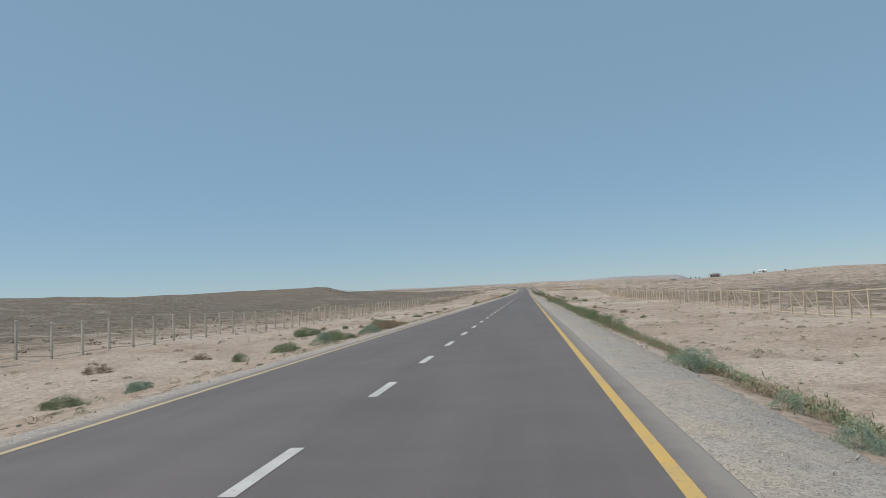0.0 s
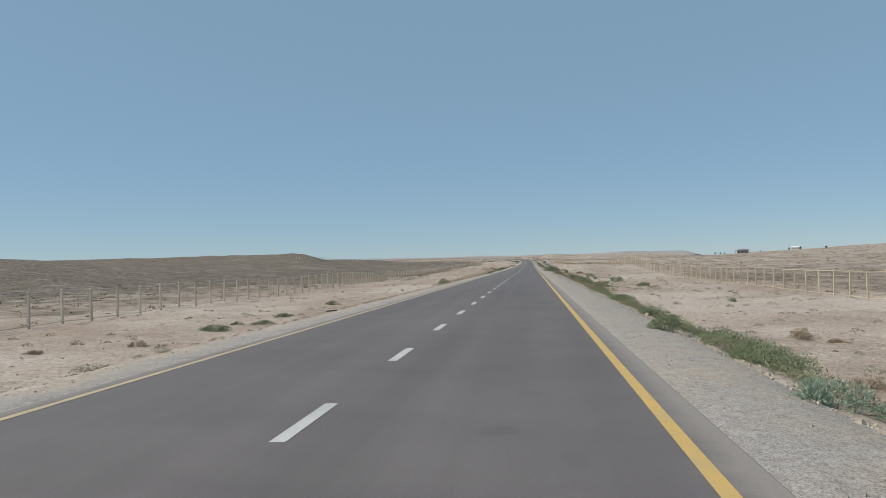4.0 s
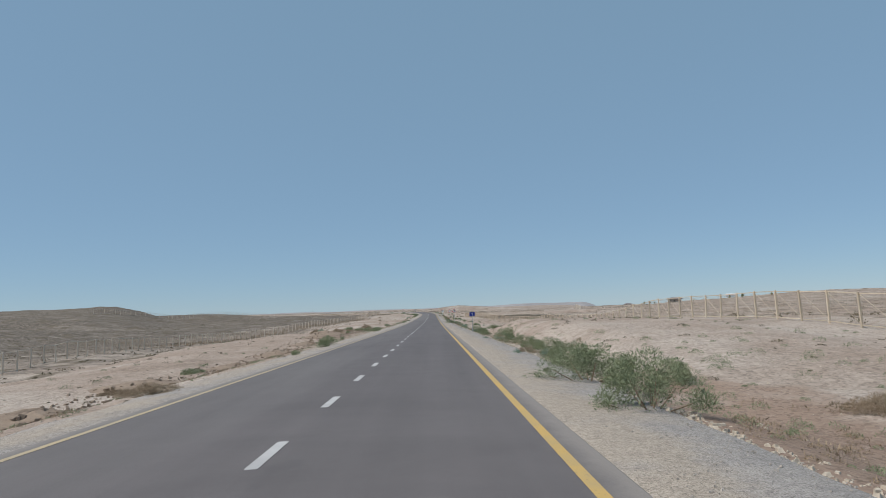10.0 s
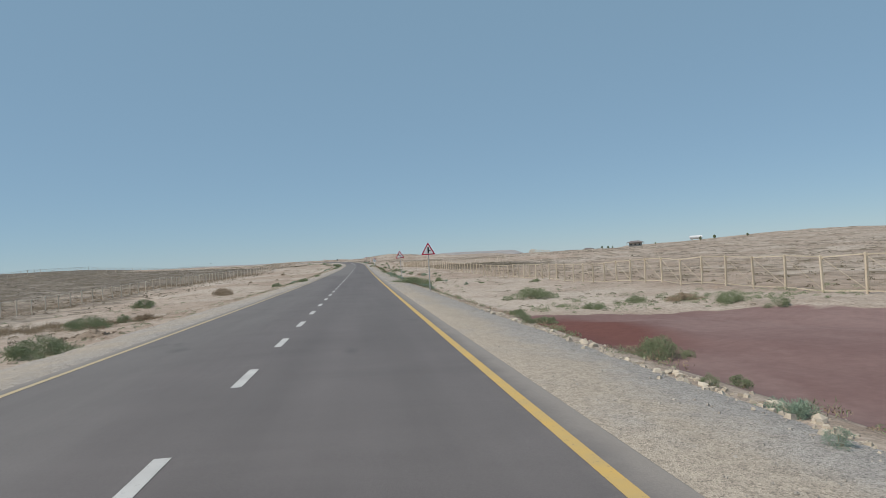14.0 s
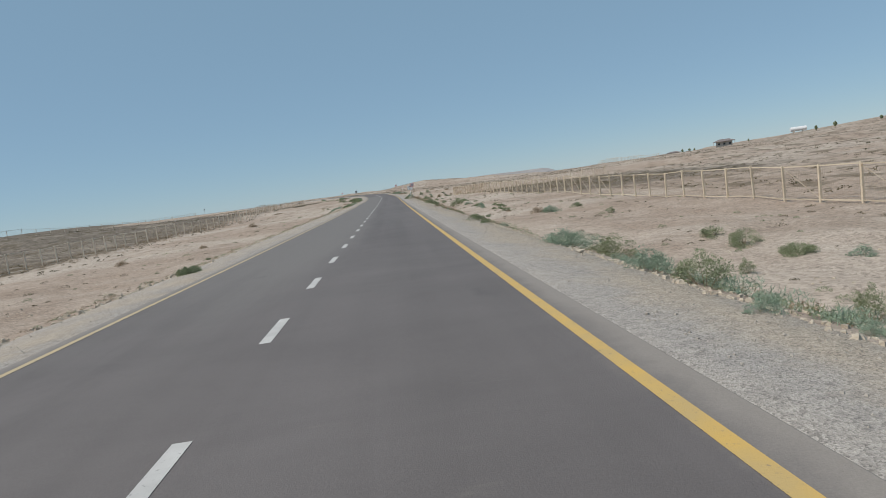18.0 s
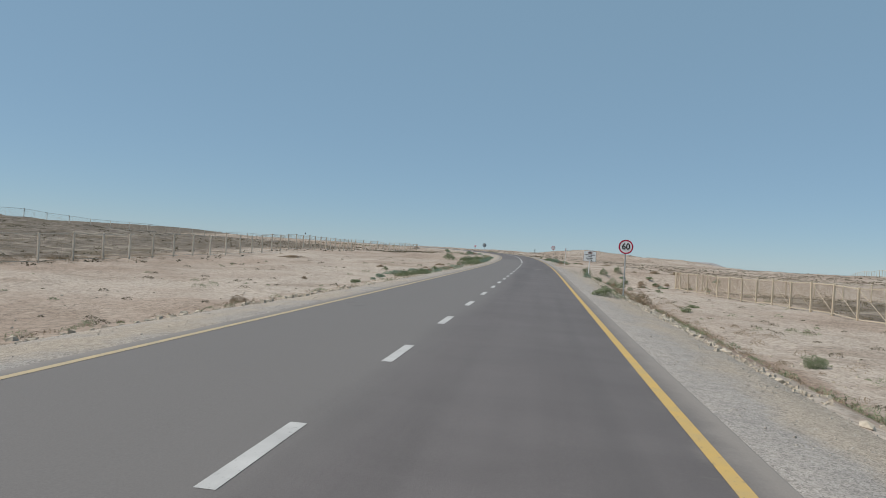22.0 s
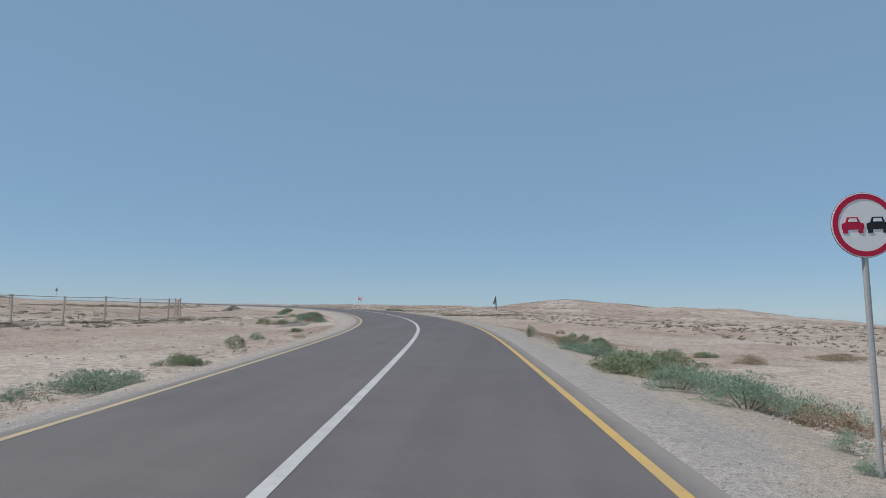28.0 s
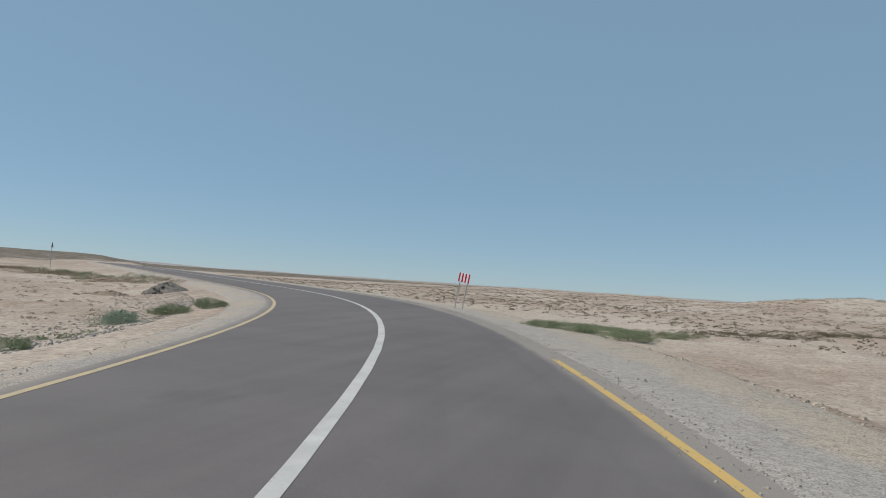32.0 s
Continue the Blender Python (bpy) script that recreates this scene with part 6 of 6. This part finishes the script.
def tree(x, y, h, seed):
    g = random.Random(seed)
    root = thing("tree", Matrix.Translation((x, y, ground_at(x, y) - 0.1)), "small dark tree on the far ridge", "tree")
    bm = bmesh.new()
    rod(bm, (0, 0, -0.2), (0.1, 0, h * 0.5), 0.14, 0.07, 7)
    for k in range(5):
        a = g.uniform(0, math.tau)
        rod(bm, (0.08, 0, h * 0.4), (math.cos(a) * h * 0.22, math.sin(a) * h * 0.22, h * g.uniform(0.6, 0.85)), 0.06, 0.02, 5)
    part("trunk", bm, M_TWIG, root)
    r = np.random.RandomState(seed)
    verts, faces = [], []
    for k in range(420):
        c = r.normal(0, 1, 3)
        c /= np.linalg.norm(c)
        c *= r.uniform(0.4, 1.0) * (1 + 0.25 * math.sin(3 * c[0] + seed))
        p = Vector((c[0] * h * 0.28, c[1] * h * 0.28, h * 0.66 + c[2] * h * 0.34))
        u = Vector(r.normal(0, 1, 3)).normalized() * 0.22
        w = u.cross(Vector(r.normal(0, 1, 3))).normalized() * 0.16
        i = len(verts)
        verts += [tuple(p - u), tuple(p + w), tuple(p + u), tuple(p - w)]
        faces.append((i, i + 1, i + 2, i + 3))
    from_arrays("crown", verts, faces, LEAF["green"], root)


for i, (x, y, h) in enumerate(((228, 690, 2.9), (236, 686, 3.5), (252, 674, 2.6), (186, 748, 2.2), (180, 745, 2.4), (191, 752, 2.0), (222, 745, 1.8))):
    tree(x, y, h, 90 + i)

# a dark sealed crack along the lane
line_piece("crack_seal", 393.5, 417.5, 1.68, 0.011, M_SEAL, road)


# ---------------------------------------------------------------- heaps inside the bend
def heap(x, y, w, h, seed, mat, label):
    """A low irregular mound of dumped rubble with loose lumps on it."""
    g = np.random.RandomState(seed)
    z0 = ground_at(x, y) - 0.12
    root = thing("rubble_heap", Matrix.Translation((x, y, z0)), label, "rubble heap")
    rings, seg = 9, 28
    verts, faces = [(0.05 * w, 0, h)], []
    lobes = g.uniform(0, math.tau, 3)
    for i in range(1, rings + 1):
        for j in range(seg):
            a, f = math.tau * j / seg, i / rings
            r = 0.5 * w * f * (1 + 0.18 * math.sin(2 * a + lobes[0]) + 0.1 * math.sin(5 * a + lobes[1]))
            verts.append((r * math.cos(a), 0.8 * r * math.sin(a), h * (1 - f) ** 0.8 * (1 + 0.2 * math.sin(3 * a + lobes[2]) * f) + g.normal(0, 0.03) * h - 0.1 * f))
    for j in range(seg):
        faces.append((0, 1 + j, 1 + (j + 1) % seg))
    for i in range(rings - 1):
        for j in range(seg):
            a, b = 1 + i * seg + j, 1 + i * seg + (j + 1) % seg
            faces.append((a, a + seg, b + seg, b))
    from_arrays("mound", verts, faces, mat, root)
    bm = bmesh.new()
    for k in range(60):
        a, f = g.uniform(0, math.tau), g.uniform(0.1, 1.1)
        r = 0.5 * w * f
        box(bm, tuple(g.uniform(0.06, 0.2, 3)), (r * math.cos(a), 0.8 * r * math.sin(a), max(h * (1 - min(f, 1)) ** 0.8 - 0.08, 0.05)), pose(0, 0, 0, *g.uniform(0, 180, 3)), 0.012)
    tagged(part("lumps", bm, mat, root), kind="stuff")


pebble_field("stones", 900, 74, M_GREYSTONE, lambda g, c: (604.5 + 10 * g.uniform(0, 1, c), -(7.3 + 2.2 * g.uniform(0, 1, c))), (0.02, 0.12), "grey rubble strewn on the inner shoulder")
heap(-37.5, 650.2, 3.2, 0.75, 5, M_RUBBLE, "grey heap of dumped rubble inside the bend")
heap(-39.5, 647.8, 3.8, 0.4, 6, M_EARTH, "low brown heap of earth inside the bend")
heap(-52.6, 659.7, 5.0, 0.5, 7, M_EARTH, "long low bank of brown earth inside the bend")
pebble_field("stones", 2600, 17, M_GREYSTONE, lambda g, c: (628 + 34 * g.uniform(0, 1, c), -(6.8 + 3.5 * g.uniform(0, 1, c) ** 1.5)), (0.02, 0.07), "grey rubble strewn inside the bend")
pebble_field("stones", 1500, 18, M_STONE, lambda g, c: (610 + 75 * g.uniform(0, 1, c), -(8 + 22 * g.uniform(0, 1, c))), (0.02, 0.09), "broken pale stones strewn inside the bend")
tufts("dry_grass", 500, 31, LEAF["brown"], lambda g, c: (605 + 75 * g.uniform(0, 1, c), -(8 + 18 * g.uniform(0, 1, c))), "dry grass strewn inside the bend", (0.15, 0.5), 60, 0.4, 0.009, True)
pebble_field("clods", 2200, 61, M_EARTH, lambda g, c: (165 + 135 * g.uniform(0, 1, c), -(7.4 + 4.5 * g.uniform(0, 1, c))), (0.03, 0.15), "broken clods of brown earth beside the road")
for i, (x, y, w, h) in enumerate(((-9.0, 205, 5.0, 0.5), (-9.7, 212, 5.4, 0.55), (-10.2, 221, 6.0, 0.5), (-9.5, 231, 4.2, 0.4), (-9.9, 243, 5.0, 0.5), (-9.3, 252, 4.0, 0.45), (-9.6, 176, 4.0, 0.45), (-10.4, 183, 5.0, 0.5), (-9.8, 192, 3.4, 0.4), (-10.0, 262, 4.6, 0.5), (-10.8, 270, 5.4, 0.55), (-9.9, 281, 3.8, 0.45), (-7.6, 299.5, 2.6, 0.35))):
    heap(x, y, w, h, 40 + i, M_EARTH, "low bank of broken brown earth beside the road")


# dark stains on the carriageway
def stain(s, d, along, across, seed):
    g = random.Random(seed)
    bm = bmesh.new()
    ring = []
    for i in range(26):
        a = math.tau * i / 26
        k = 0.85 + 0.12 * math.sin(2 * a + seed) + g.uniform(-0.05, 0.05)
        x, y, _ = on_road(s + math.sin(a) * along / 2 * k, d + math.cos(a) * across / 2 * k)
        ring.append(bm.verts.new((float(x), float(y), -CROWN * abs(d + math.cos(a) * across / 2 * k) + 0.001 + float(prof(y)))))
    x, y, _ = on_road(s, d)
    mid = bm.verts.new((float(x), float(y), -CROWN * abs(d) + 0.004 + float(prof(y))))
    for i in range(26):
        bm.faces.new((mid, ring[i], ring[(i + 1) % 26]))
    part("oil_stain", bm, M_STAIN, road, "dark oil stain")


stain(81.5, 1.87, 0.5, 0.5, 7)
stain(413.0, 3.66, 4.2, 0.34, 9)
stain(610.7, 1.76, 0.25, 0.18, 8)
